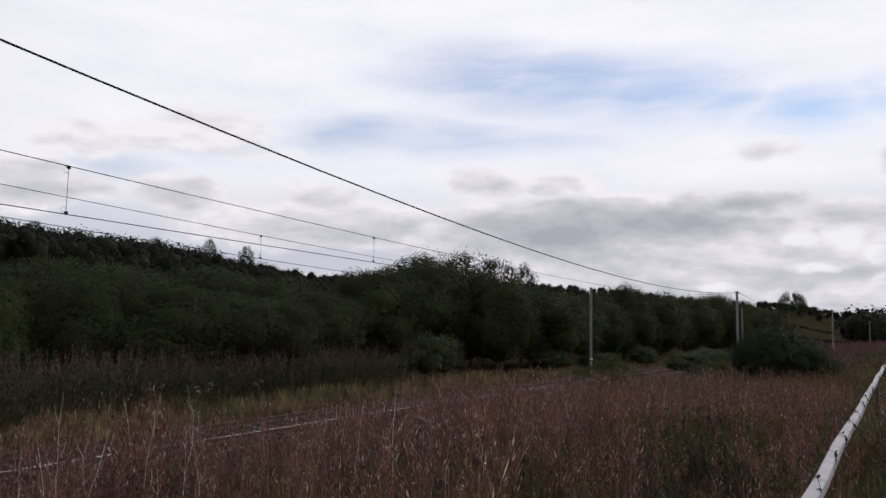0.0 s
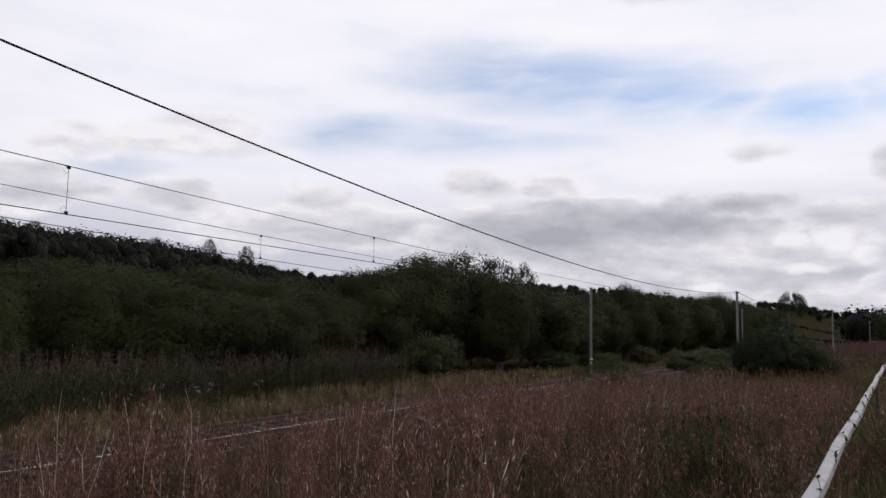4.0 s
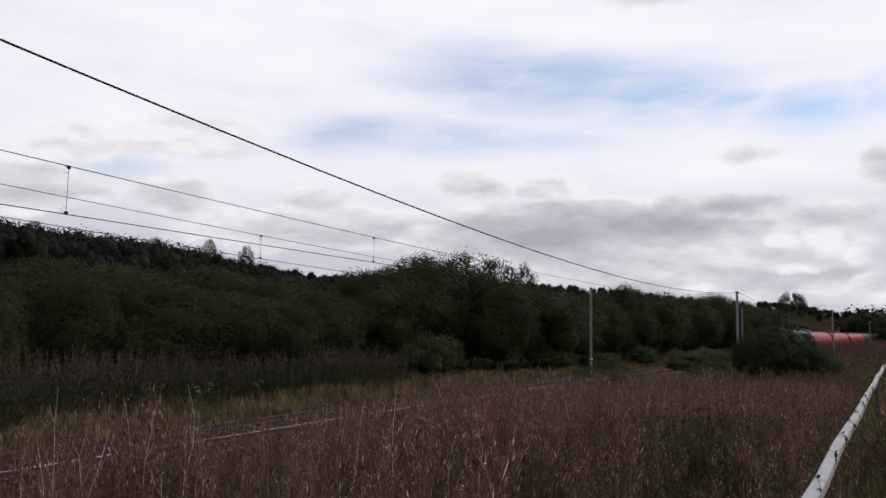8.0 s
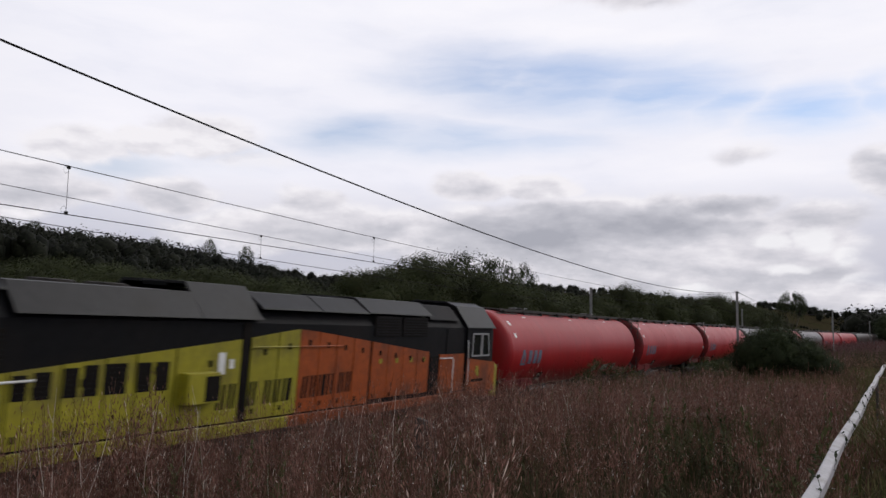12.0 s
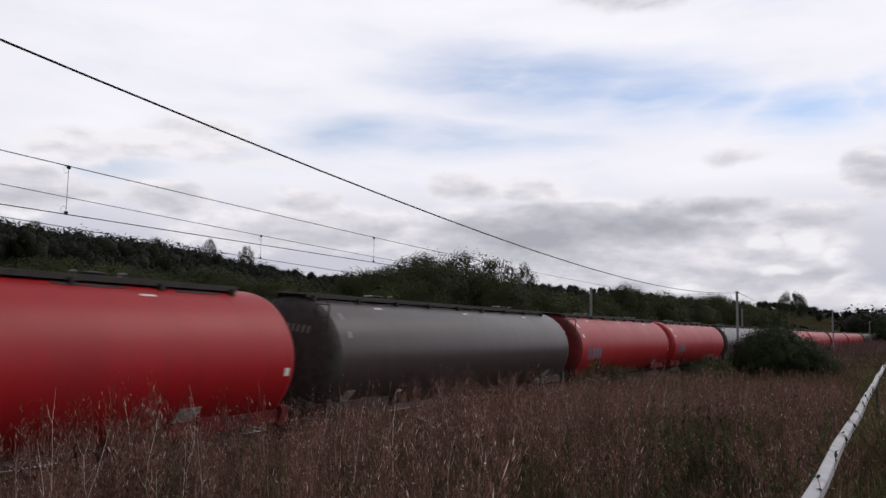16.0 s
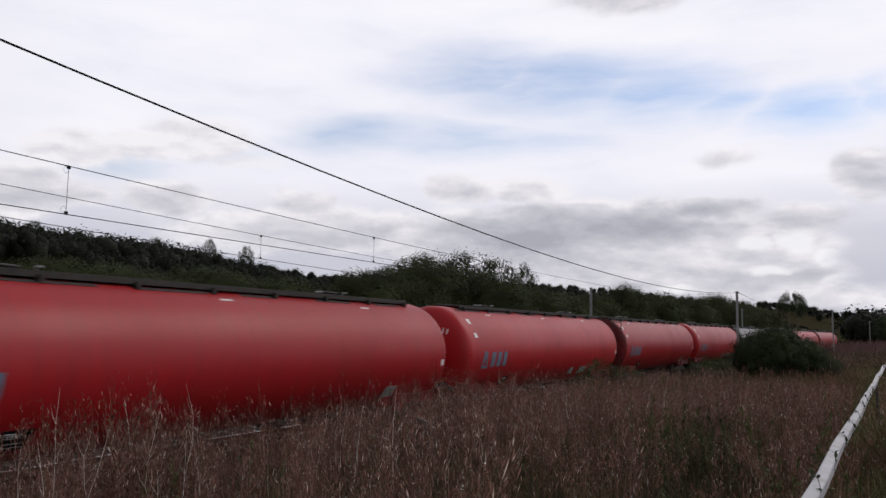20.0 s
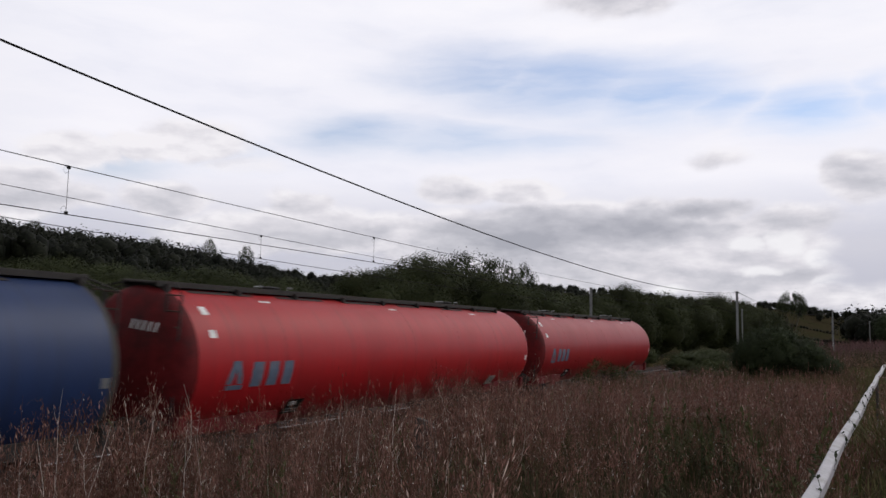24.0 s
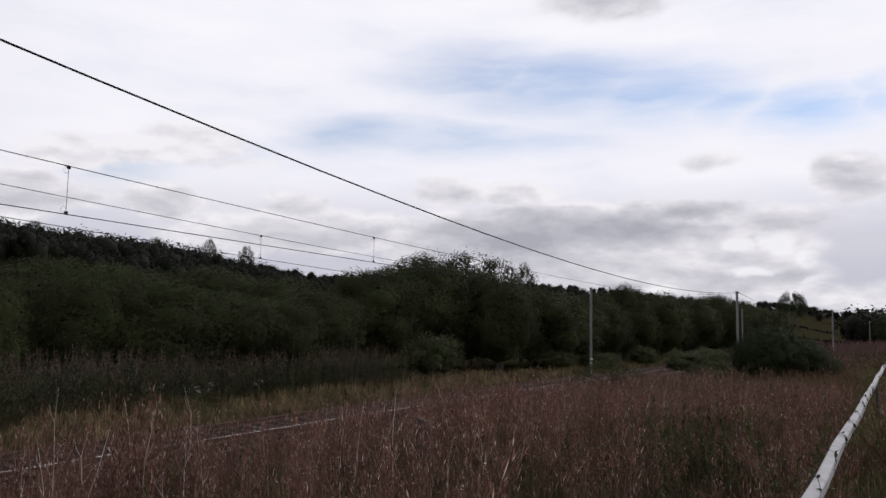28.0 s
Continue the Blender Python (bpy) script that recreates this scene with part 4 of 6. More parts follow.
def make_trees():
    rng = random.Random(3)
    willows = [make_tree_kind("willow", 20 + i, "dark green goat willow in the lineside thicket", "tree", 36000, 0.0160, WILLOW, lobes=15, size=(0.19, 0.30)) for i in range(4)]
    back = [make_tree_kind("willow", 30 + i, "dark green willow further along the line", "tree", 18000, 0.0215, WILLOW, lobes=13, size=(0.19, 0.30)) for i in range(3)]
    bushes = [make_tree_kind("bush", 40 + i, "dark green rounded bush on the verge", "bush", 11000, 0.032, BUSHLEAF, lobes=18, size=(0.12, 0.26), shaggy=0.20) for i in range(2)]
    saplings = [make_tree_kind("sapling", 70 + i, "small airy olive sapling among the lineside weeds", "bush", 2600, 0.034, BUSHLEAF, 4, 0.16, lobes=18, size=(0.08, 0.13), shaggy=0.10, core=None) for i in range(2)]
    talls = [make_tree_kind("poplar", 50 + i, "taller tree with loose upright leaves above the willows", "tree", 9000, 0.022, DARKLEAF, 3, 0.16, lobes=44, size=(0.06, 0.11), shaggy=0.06, core=None) for i in range(2)]
    lone = make_tree_kind("pine", 75, "lone airy tree on the skyline beyond the curve", "tree", 5200, 0.026, DARKLEAF, 3, 0.30, lobes=24, size=(0.09, 0.13), shaggy=0.03, low=0.50, core=None, flat=0.75)
    thorns = [make_tree_kind("hawthorn", 60 + i, "dense dark hawthorn beside the mast", "bush", 18000, 0.026, DARKLEAF, lobes=22, size=(0.11, 0.26), shaggy=0.20) for i in range(2)]
    rows_a = ((-17.5, 19.1, 5.0, 4.2), (-22.9, 25.3, 6.0, 5.6), (-18.6, 25.2, 5.3, 4.3), (-16.9, 28.3, 5.3, 6.2), (-15.6, 31.2, 5.0, 5.6), (-14.6, 33.9, 4.8, 5.0),
              (-17.4, 41.4, 5.5, 6.0), (-34.6, 41.7, 7.7, 9.8), (-42.7, 42.1, 8.6, 9.6), (-31.7, 47.6, 7.8, 10.5), (-27.9, 51.8, 7.3, 9.0), (-21.2, 52.8, 7.2, 6.5))
    rows_b = ((-18.3, 49.7, 7.5, 7.6), (-17.1, 54.9, 8.75, 9.6), (-14.5, 58.0, 8.5, 7.6), (-10.9, 56.0, 7.2, 6.0), (-10.3, 62.6, 6.9, 7.0), (-9.5, 67.5, 6.8, 6.9), (-8.9, 74.5, 7.0, 6.4),
              (-8.1, 83.7, 8.3, 6.5), (-6.2, 92.0, 7.9, 6.8), (-6.0, 110.0, 8.4, 8.5), (-4.5, 125.0, 9.3, 9.5), (-2.6, 144.0, 9.0, 9.0), (-1.0, 164.0, 8.6, 9.5))
    for x, y, h, w in (*rows_a, *rows_b):
        plant(rng.choice(willows if y < 56 else back), x, y, h * 0.985, w * 1.16, rng.uniform(0, 6.28))
    for x, y, h, w in ((-21.8, 65.6, 10.6, 5.7), (-19.4, 69.0, 10.9, 6.4), (-17.0, 70.3, 10.3, 5.0), (-15.0, 71.5, 9.6, 4.0)):
        plant(rng.choice(talls), x, y, h * 0.97, w * 1.2, rng.uniform(0, 6.28))
    for x, y, h, w in ((-10.6, 44.0, 2.6, 3.3), (-8.6, 61.2, 1.5, 3.4), (-6.2, 66.0, 1.3, 3.0), (-5.4, 79.6, 1.6, 2.6), (1.2, 66.0, 1.5, 3.4), (2.0, 71.0, 1.7, 3.6)):
        plant(rng.choice(bushes), x, y, h, w * 1.15, rng.uniform(0, 6.28))
    for x, y, h, w in ((8.2, 55.0, 3.5, 3.5), (6.9, 54.2, 2.9, 2.4), (9.8, 57.0, 2.7, 2.6), (11.0, 59.0, 1.5, 1.9), (22.5, 190.0, 7.6, 7.0), (27.0, 186.0, 7.2, 8.0)):
        plant(rng.choice(thorns), x, y, h, w * 1.15, rng.uniform(0, 6.28))
    for x, y, h, w in ((3.9, 29.3, 2.0, 1.6), (4.5, 31.0, 1.7, 1.5), (3.6, 27.6, 1.55, 1.2), (4.7, 48.0, 1.55, 2.6), (5.0, 51.0, 1.5, 2.4)):
        plant(rng.choice(saplings), x, y, h, w, rng.uniform(0, 6.28))
    for x, y, h in ((-221, 174, 36.6), (-204, 209, 34.4), (-191, 222, 34.6), (-184, 234, 33.2)):
        plant(rng.choice(talls), x, y, h, 6.5, rng.uniform(0, 6.28), "solitary tree standing above the woods on the ridge")
    plant(lone, *(4.5, 160.0, 11.0, 5.6), 0.4, "lone airy tree on the skyline beyond the curve")
    for k in (*willows, *back, *bushes, *talls, *thorns, *saplings, lone):
        for o in (*k.children_recursive, k):
            bpy.data.objects.remove(o)


make_trees()


def make_far_woods():
    """Woods and hedges over the hills."""
    rng = np.random.default_rng(8)
    kinds = []
    for i in range(6):
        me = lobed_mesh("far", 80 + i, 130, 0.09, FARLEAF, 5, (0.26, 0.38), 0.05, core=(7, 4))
        v = np.zeros(len(me.vertices) * 3)
        me.vertices.foreach_get("co", v)
        q = np.zeros(len(me.polygons) * 4, dtype=np.int32)
        me.loops.foreach_get("vertex_index", q)
        kinds.append((v.reshape(-1, 3), q.reshape(-1, 4)))
        bpy.data.meshes.remove(me)
    rows = []
    while len(rows) < 1250:
        az, d = rng.uniform(-2, 62), rng.uniform(170, 345)
        if az < 16:
            d = rng.uniform(240, 510)
        x, y = 11.7 - d * math.sin(radians(az)), d * math.cos(radians(az))
        lat, s = lateral(np.array(x), np.array(y))
        if lat > -30:
            continue
        if az < 5:
            continue      # open fields on the right-hand slope
        if noise.noise((x * 0.012, y * 0.012, 1.0)) < -0.22:
            continue      # clearings
        rows.append((x, y, float(ground_z(x, y)) - 0.4, rng.uniform(4.2, 10.2) * (0.42 + 0.58 * float(smooth(33, 46, az)))))
    for i in range(95):
        az, d = rng.uniform(-3.9, -1.2), rng.uniform(215, 262)
        x, y = 11.7 - d * math.sin(radians(az)), d * math.cos(radians(az))
        rows.append((x, y, float(ground_z(x, y)) - 0.4, rng.uniform(7.5, 11.0)))
    for i in range(60):
        az, d = rng.uniform(-1.6, 5.0), rng.uniform(440, 520)
        x, y = 11.7 - d * math.sin(radians(az)), d * math.cos(radians(az))
        rows.append((x, y, float(ground_z(x, y)) - 0.4, rng.uniform(3.0, 5.5)))
    for d, a0 in ((285, 0.2), (330, -1.2), (390, -1.0)):          # hedges across the open slope
        for i in range(22):
            az = a0 + i * 0.19
            x, y = 11.7 - (d + 4 * math.sin(i)) * math.sin(radians(az)), d * math.cos(radians(az))
            rows.append((x, y, float(ground_z(x, y)) - 0.3, rng.uniform(1.0, 1.9)))
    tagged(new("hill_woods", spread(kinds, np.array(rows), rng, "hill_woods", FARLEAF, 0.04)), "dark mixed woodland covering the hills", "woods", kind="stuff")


make_far_woods()


# ---- overhead line ----
def make_mast(s, lat, top, name="mast", arm=None):
    m = thing("overhead_line_mast", "grey galvanised steel mast carrying the overhead line", "mast", "overhead line masts")
    x, y, h = on_line(s, lat)
    z = float(ground_z(x, y))
    m.matrix_world = Matrix.Translation((x, y, z)) @ Matrix.Rotation(-h, 4, "Z")
    t = top - z
    g = Geo()
    for a, b in ((-0.07, -0.075), (0.062, 0.07)):
        g.box(-0.07, 0.085, a, b, -0.2, t)
    g.box(-0.006, 0.006, -0.062, 0.062, -0.2, t)
    part("column", g, GALV, m)
    part("cap", Geo().box(-0.13, 0.13, -0.13, 0.13, t, t + 0.03, 0.01), GALV, m)
    part("foundation", Geo().box(-0.3, 0.3, -0.3, 0.3, -0.3, 0.12, 0.03), CONCRETE, m)
    part("feeder_bracket", Geo().box(-0.04, 0.22, -0.05, 0.05, t - 0.12, t - 0.06, 0.01), GALV, m)
    for zb in (1.0, 1.28):
        part("white_band", Geo().box(-0.08, 0.095, -0.085, 0.08, zb, zb + 0.12), WHITE, m, "flaking white painted band")
    if arm:
        reach, za = arm
        za -= z
        sx = -1 if reach < 0 else 1
        part("cantilever_tube", Geo().tube([(0, 0, za - 0.9), (reach, 0, za)], 0.014, 8), WIRE, m)
        part("top_tie", Geo().tube([(0, 0, za + 0.05), (reach, 0, za)], 0.010, 8), WIRE, m)
        part("registration_arm", Geo().tube([(reach * 0.55, 0, za - 0.42), (reach * 1.05, 0, za - 0.70)], 0.012, 6), WIRE, m)
        part("insulator", Geo().lathe_x([(0.02, sx * 0.15), (0.05, sx * 0.18), (0.03, sx * 0.22), (0.05, sx * 0.26), (0.03, sx * 0.30), (0.05, sx * 0.34), (0.02, sx * 0.38)], 10, 0, za + 0.04), CERAMIC, m)
    return m


make_mast(63.4, 3.1, 6.06, arm=(-3.1, 5.35))
make_mast(57.4, -6.2, 6.14)
make_mast(114.7, -6.2, 6.3)
make_mast(129.2, 3.1, 6.5, arm=(-3.1, 5.4))
make_mast(170.0, 3.1, 5.8, arm=(-3.1, 5.3))
make_mast(186.0, -6.2, 6.3, arm=(2.5, 5.4))
make_mast(1.5, 3.1, 6.25, arm=(-3.1, 5.5))
make_mast(-2.0, -6.2, 6.3, arm=(2.5, 5.5))


def wire(name, points, r, label, parent=None):
    """A hanging wire through (s, lat, z) points, curved smoothly between them."""
    p = np.array(points, float)
    ts = np.linspace(0, 1, len(p))
    deg = min(2, len(p) - 1)
    fits = [np.polyfit(p[:, 0], p[:, i], deg) for i in (1, 2)]
    pts = []
    for s in np.linspace(p[0, 0], p[-1, 0], 26):
        x, y, _ = on_line(s, float(np.polyval(fits[0], s)))
        pts.append((x, y, float(np.polyval(fits[1], s))))
    ob = part(name, Geo().tube(pts, r, 6), WIRE, parent, "" if parent else label)
    if not parent:
        tagged(ob, label, "wire")
    return pts


def make_wires():
    wire("feeder_wire", [(1.5, 3.25, 6.22), (12, 3.25, 5.68), (25.5, 3.25, 5.22), (43.7, 3.25, 5.19), (63.4, 3.25, 6.02)], 0.014, "thick black feeder wire hung between mast tops")
    wire("feeder_wire", [(63.4, 3.25, 6.02), (96, 3.25, 5.3), (129.2, 3.25, 6.4)], 0.014, "thick black feeder wire hung between mast tops")
    for lat, cat, con, drops in ((0.0, [(1.5, 5.62), (7.5, 5.52), (18.5, 5.36), (36.4, 5.30), (63.4, 5.5)], [(1.5, 4.67), (30, 4.68), (63.4, 4.67)], (8.72, 18.55, 28.6, 41.0)),
                                 (-3.65, [(-2.0, 5.95), (10, 5.66), (18.1, 5.51), (25.4, 5.45), (57.4, 5.5)], [(-2.0, 5.30), (10, 5.03), (18.2, 4.84), (23.1, 4.74), (57.4, 4.7)], (18.15, 30.0, 42.0))):
        line = thing("overhead_line", "contact wire hung by droppers from its catenary", "overhead wire", "overhead lines")
        a = wire("catenary_wire", [(s, lat, z) for s, z in cat], 0.0075, "", line)
        b = wire("contact_wire", [(s, lat, z) for s, z in con], 0.0085, "", line)
        for s in drops:
            ps = []
            for w in (a, b):
                f = (s - cat[0][0]) / (cat[-1][0] - cat[0][0]) * (len(w) - 1)
                i = min(int(f), len(w) - 2)
                ps.append(Vector(w[i]).lerp(Vector(w[i + 1]), f - i))
            d = part("dropper", Geo().tube(ps, 0.0045, 5), WIRE, line)
            part("clip", Geo().box(-0.012, 0.012, -0.03, 0.03, -0.05, 0.01).add([], []), WIRE, d).location = ps[0]
            part("clip", Geo().box(-0.012, 0.012, -0.03, 0.03, -0.01, 0.05), WIRE, d).location = ps[1]
            for q, k in ((ps[0], -1), (ps[1], 1)):
                loop = [q + Vector((0.0, -0.05 + 0.05 * math.cos(t), k * 0.07 + 0.06 * math.sin(t))) for t in np.linspace(0, 6.28, 11)]
                part("wire_loop", Geo().tube(loop, 0.003, 4), WIRE, d)


make_wires()


# ---- white handrail and old post ----
def make_handrail():
    rail = thing("handrail", "flaking white-painted handrail with bindweed creeping over it", "railing")
    a, b = Vector((11.20, -2.0, 2.2)), Vector((12.39, 17.3, 2.2))
    pts = [a.lerp(b, i / 16) + Vector((0.006 * math.sin(i * 1.7), 0, 0.006 * math.sin(i * 2.3))) for i in range(17)]
    end = [b + (b - a) * 0.05 * k for k in range(1, 5)]
    beam = Geo()
    outline = ((-0.018, -0.036), (0.022, -0.039), (0.028, -0.032), (0.028, 0.006), (0.022, 0.013), (-0.016, 0.023), (-0.022, 0.019), (-0.024, -0.034))
    beam.hull([[(p.x + u, p.y, p.z + v) for u, v in outline] for p in pts + end])
    part("top_rail", beam, PAINTWOOD, rail)
    for f in (0.03, 0.84):
        p = a.lerp(b, f)
        z = float(ground_z(p.x, p.y))
        part("post", Geo().tube([(p.x, p.y, z - 0.2), (p.x, p.y, 2.16)], 0.022, 10), OLDWOOD, rail)
    rng = np.random.default_rng(2)
    t = Leaves()
    for k in range(9):
        pts = [tuple(a.lerp(b, 0.20 + 0.055 * k + 0.008 * i) + Vector((0.034 * math.cos(i * 1.1 + k), 0, 0.034 * math.sin(i * 1.1 + k)))) for i in range(12)]
        t.stem(pts, 0.0025, 0.0015)
        for q in pts:
            for _ in range(2):
                t.blade(q, (rng.normal(), rng.normal(), rng.normal() + 0.4), rng.uniform(0.02, 0.045), 0.018)
    part("creeper", big_mesh("creeper", *t.done()[:2], DARKLEAF), None, rail, "dark creeper stems and leaves")


make_handrail()


def make_old_post():
    x, y = 6.14, 10.76
    z = float(ground_z(x, y))
    p = thing("old_post", "weathered grey timber post stump among the weeds", "post")
    p.location = (x, y, z - 0.05)
    part("timber", Geo().hull([[(-0.15, -0.11, -0.2), (0.15, -0.11, -0.2), (0.15, 0.11, -0.2), (-0.15, 0.11, -0.2)],
                               [(-0.14, -0.10, 0.85), (0.15, -0.11, 0.85), (0.14, 0.11, 0.82), (-0.14, 0.10, 0.86)],
                               [(-0.11, -0.08, 0.98), (0.10, -0.08, 0.93), (0.10, 0.08, 0.90), (-0.10, 0.08, 0.97)]]), OLDWOOD, p)


make_old_post()


# ---- single dry stalks that stand out ----
STALKS = []


def make_stalks():
    rng = random.Random(9)
    for i, (x, y, top, lean) in enumerate(((5.64, 4.55, 1.83, -0.05), (5.53, 4.90, 2.28, 0.02), (5.61, 5.20, 1.88, -0.03), (5.83, 5.73, 2.11, 0.00), (6.04, 6.04, 2.27, -0.06), (6.80, 5.34, 1.91, 0.00), (7.11, 4.61, 1.75, -0.05),
                                       (7.32, 6.94, 1.84, 0.02), (7.90, 6.78, 1.84, -0.05), (8.20, 8.05, 1.80, -0.04), (8.47, 10.28, 2.01, -0.06), (8.77, 5.88, 1.65, 0.18), (6.62, 7.70, 2.00, 0.00), (8.79, 7.68, 1.64, 0.03))):
        z = float(ground_z(x, y))
        st = thing("dry_stalk", "pale bleached dead stalk swaying above the weeds", "stalk", "dry stalks")
        h = max(0.9, top - z)
        pts = [(0, 0, -0.05)]
        for k in range(1, 7):
            f = k / 6
            pts.append((lean * f * f + 0.04 * math.sin(k * 1.3 + i * 2.1) + 0.02 * math.sin(k * 2.9 + i), 0.04 * math.cos(k * 1.8 + i), h * f))
        part("stem", Geo().tube(pts, [0.0024, 0.0023, 0.0021, 0.0019, 0.0017, 0.0013, 0.0008], 6), STALK, st)
        for k in (3, 4, 5):
            a = rng.uniform(0, 6.28)
            p = Vector(pts[k])
            part("twig", Geo().tube([p, p + Vector((0.05 * math.cos(a), 0.05 * math.sin(a), 0.07)), p + Vector((0.08 * math.cos(a), 0.08 * math.sin(a), 0.16))], [0.0016, 0.0013, 0.0008], 5), STALK, st)
        st.location = (x, y, z)
        STALKS.append((st, i))


make_stalks()


# ---- train: parts shared by all vehicles ----
def wheelset_meshes():
    wheel = Geo().lathe_x([(0.10, -0.06), (0.44, -0.05), (0.475, -0.045), (0.475, -0.07), (0.46, 0.065), (0.42, 0.07), (0.38, 0.045), (0.12, 0.03), (0.10, 0.08)], 22)
    axle = Geo().tube([(-0.9, 0, 0), (0.9, 0, 0)], 0.075, 10)
    return wheel.mesh("wheel", GRIME, True), axle.mesh("axle", GRIME, True)


WHEEL, AXLE = wheelset_meshes()


def make_bogie(parent, y, wheelbase, axles, spring_mat):
    b = part("bogie", Geo().box(-0.95, 0.95, -0.25, 0.25, 0.55, 0.78, 0.03), GRIME, parent)
    b.location = (0, y, -0.05)
    for sx in (-1, 1):
        x0, x1 = sorted((sx * 0.93, sx * 1.05))
        half = wheelbase / 2 + 0.35
        g = Geo().along_x([(-half, 0.45), (-half, 0.62), (-0.5, 0.80), (0.5, 0.80), (half, 0.62), (half, 0.45), (0.45, 0.50), (-0.45, 0.50)], x0, x1)
        part("side_frame", g, GRIME, b)
        for k in range(axles):
            yk = -wheelbase / 2 + wheelbase * k / (axles - 1)
            part("axle_box", Geo().box(min(x0, x1) - 0.02, max(x0, x1) + 0.04, yk - 0.14, yk + 0.14, 0.33, 0.62, 0.03), GRIME, b)
            part("spring", Geo().lathe_y([(0.06, yk - 0.05), (0.08, yk - 0.03), (0.08, yk + 0.03), (0.06, yk + 0.05)], 10, sx * 1.08, 0.52), spring_mat, b)
    for k in range(axles):
        yk = -wheelbase / 2 + wheelbase * k / (axles - 1)
        a = part("axle", AXLE, None, b)
        a.location = (0, yk, 0.475)
        for sx in (-1, 1):
            w = part("wheel", WHEEL, None, b)
            w.location = (sx * 0.76, yk, 0.475)
    return b


def make_buffers(parent, y, out, z=1.06):
    for sx in (-0.865, 0.865):
        g = Geo().lathe_y([(0.09, y), (0.09, y + out * 0.30), (0.07, y + out * 0.31), (0.07, y + out * 0.50), (0.22, y + out * 0.51), (0.225, y + out * 0.53), (0.18, y + out * 0.55)], 16, sx, z)
        part("buffer", g, GRIME, parent, smooth=True)
    part("coupling", Geo().box(-0.06, 0.06, min(y, y + out * 0.55), max(y, y + out * 0.55), z - 0.14, z - 0.02, 0.02), GRIME, parent)


LAMP_DIM = material("dim_lamp", (0.8, 0.8, 0.75), 0.3, emit=0.7)


# ---- locomotive: local y = 0 at the leading nose plane + offset, growing towards the tail ----
LOCO_HALF = 10.35


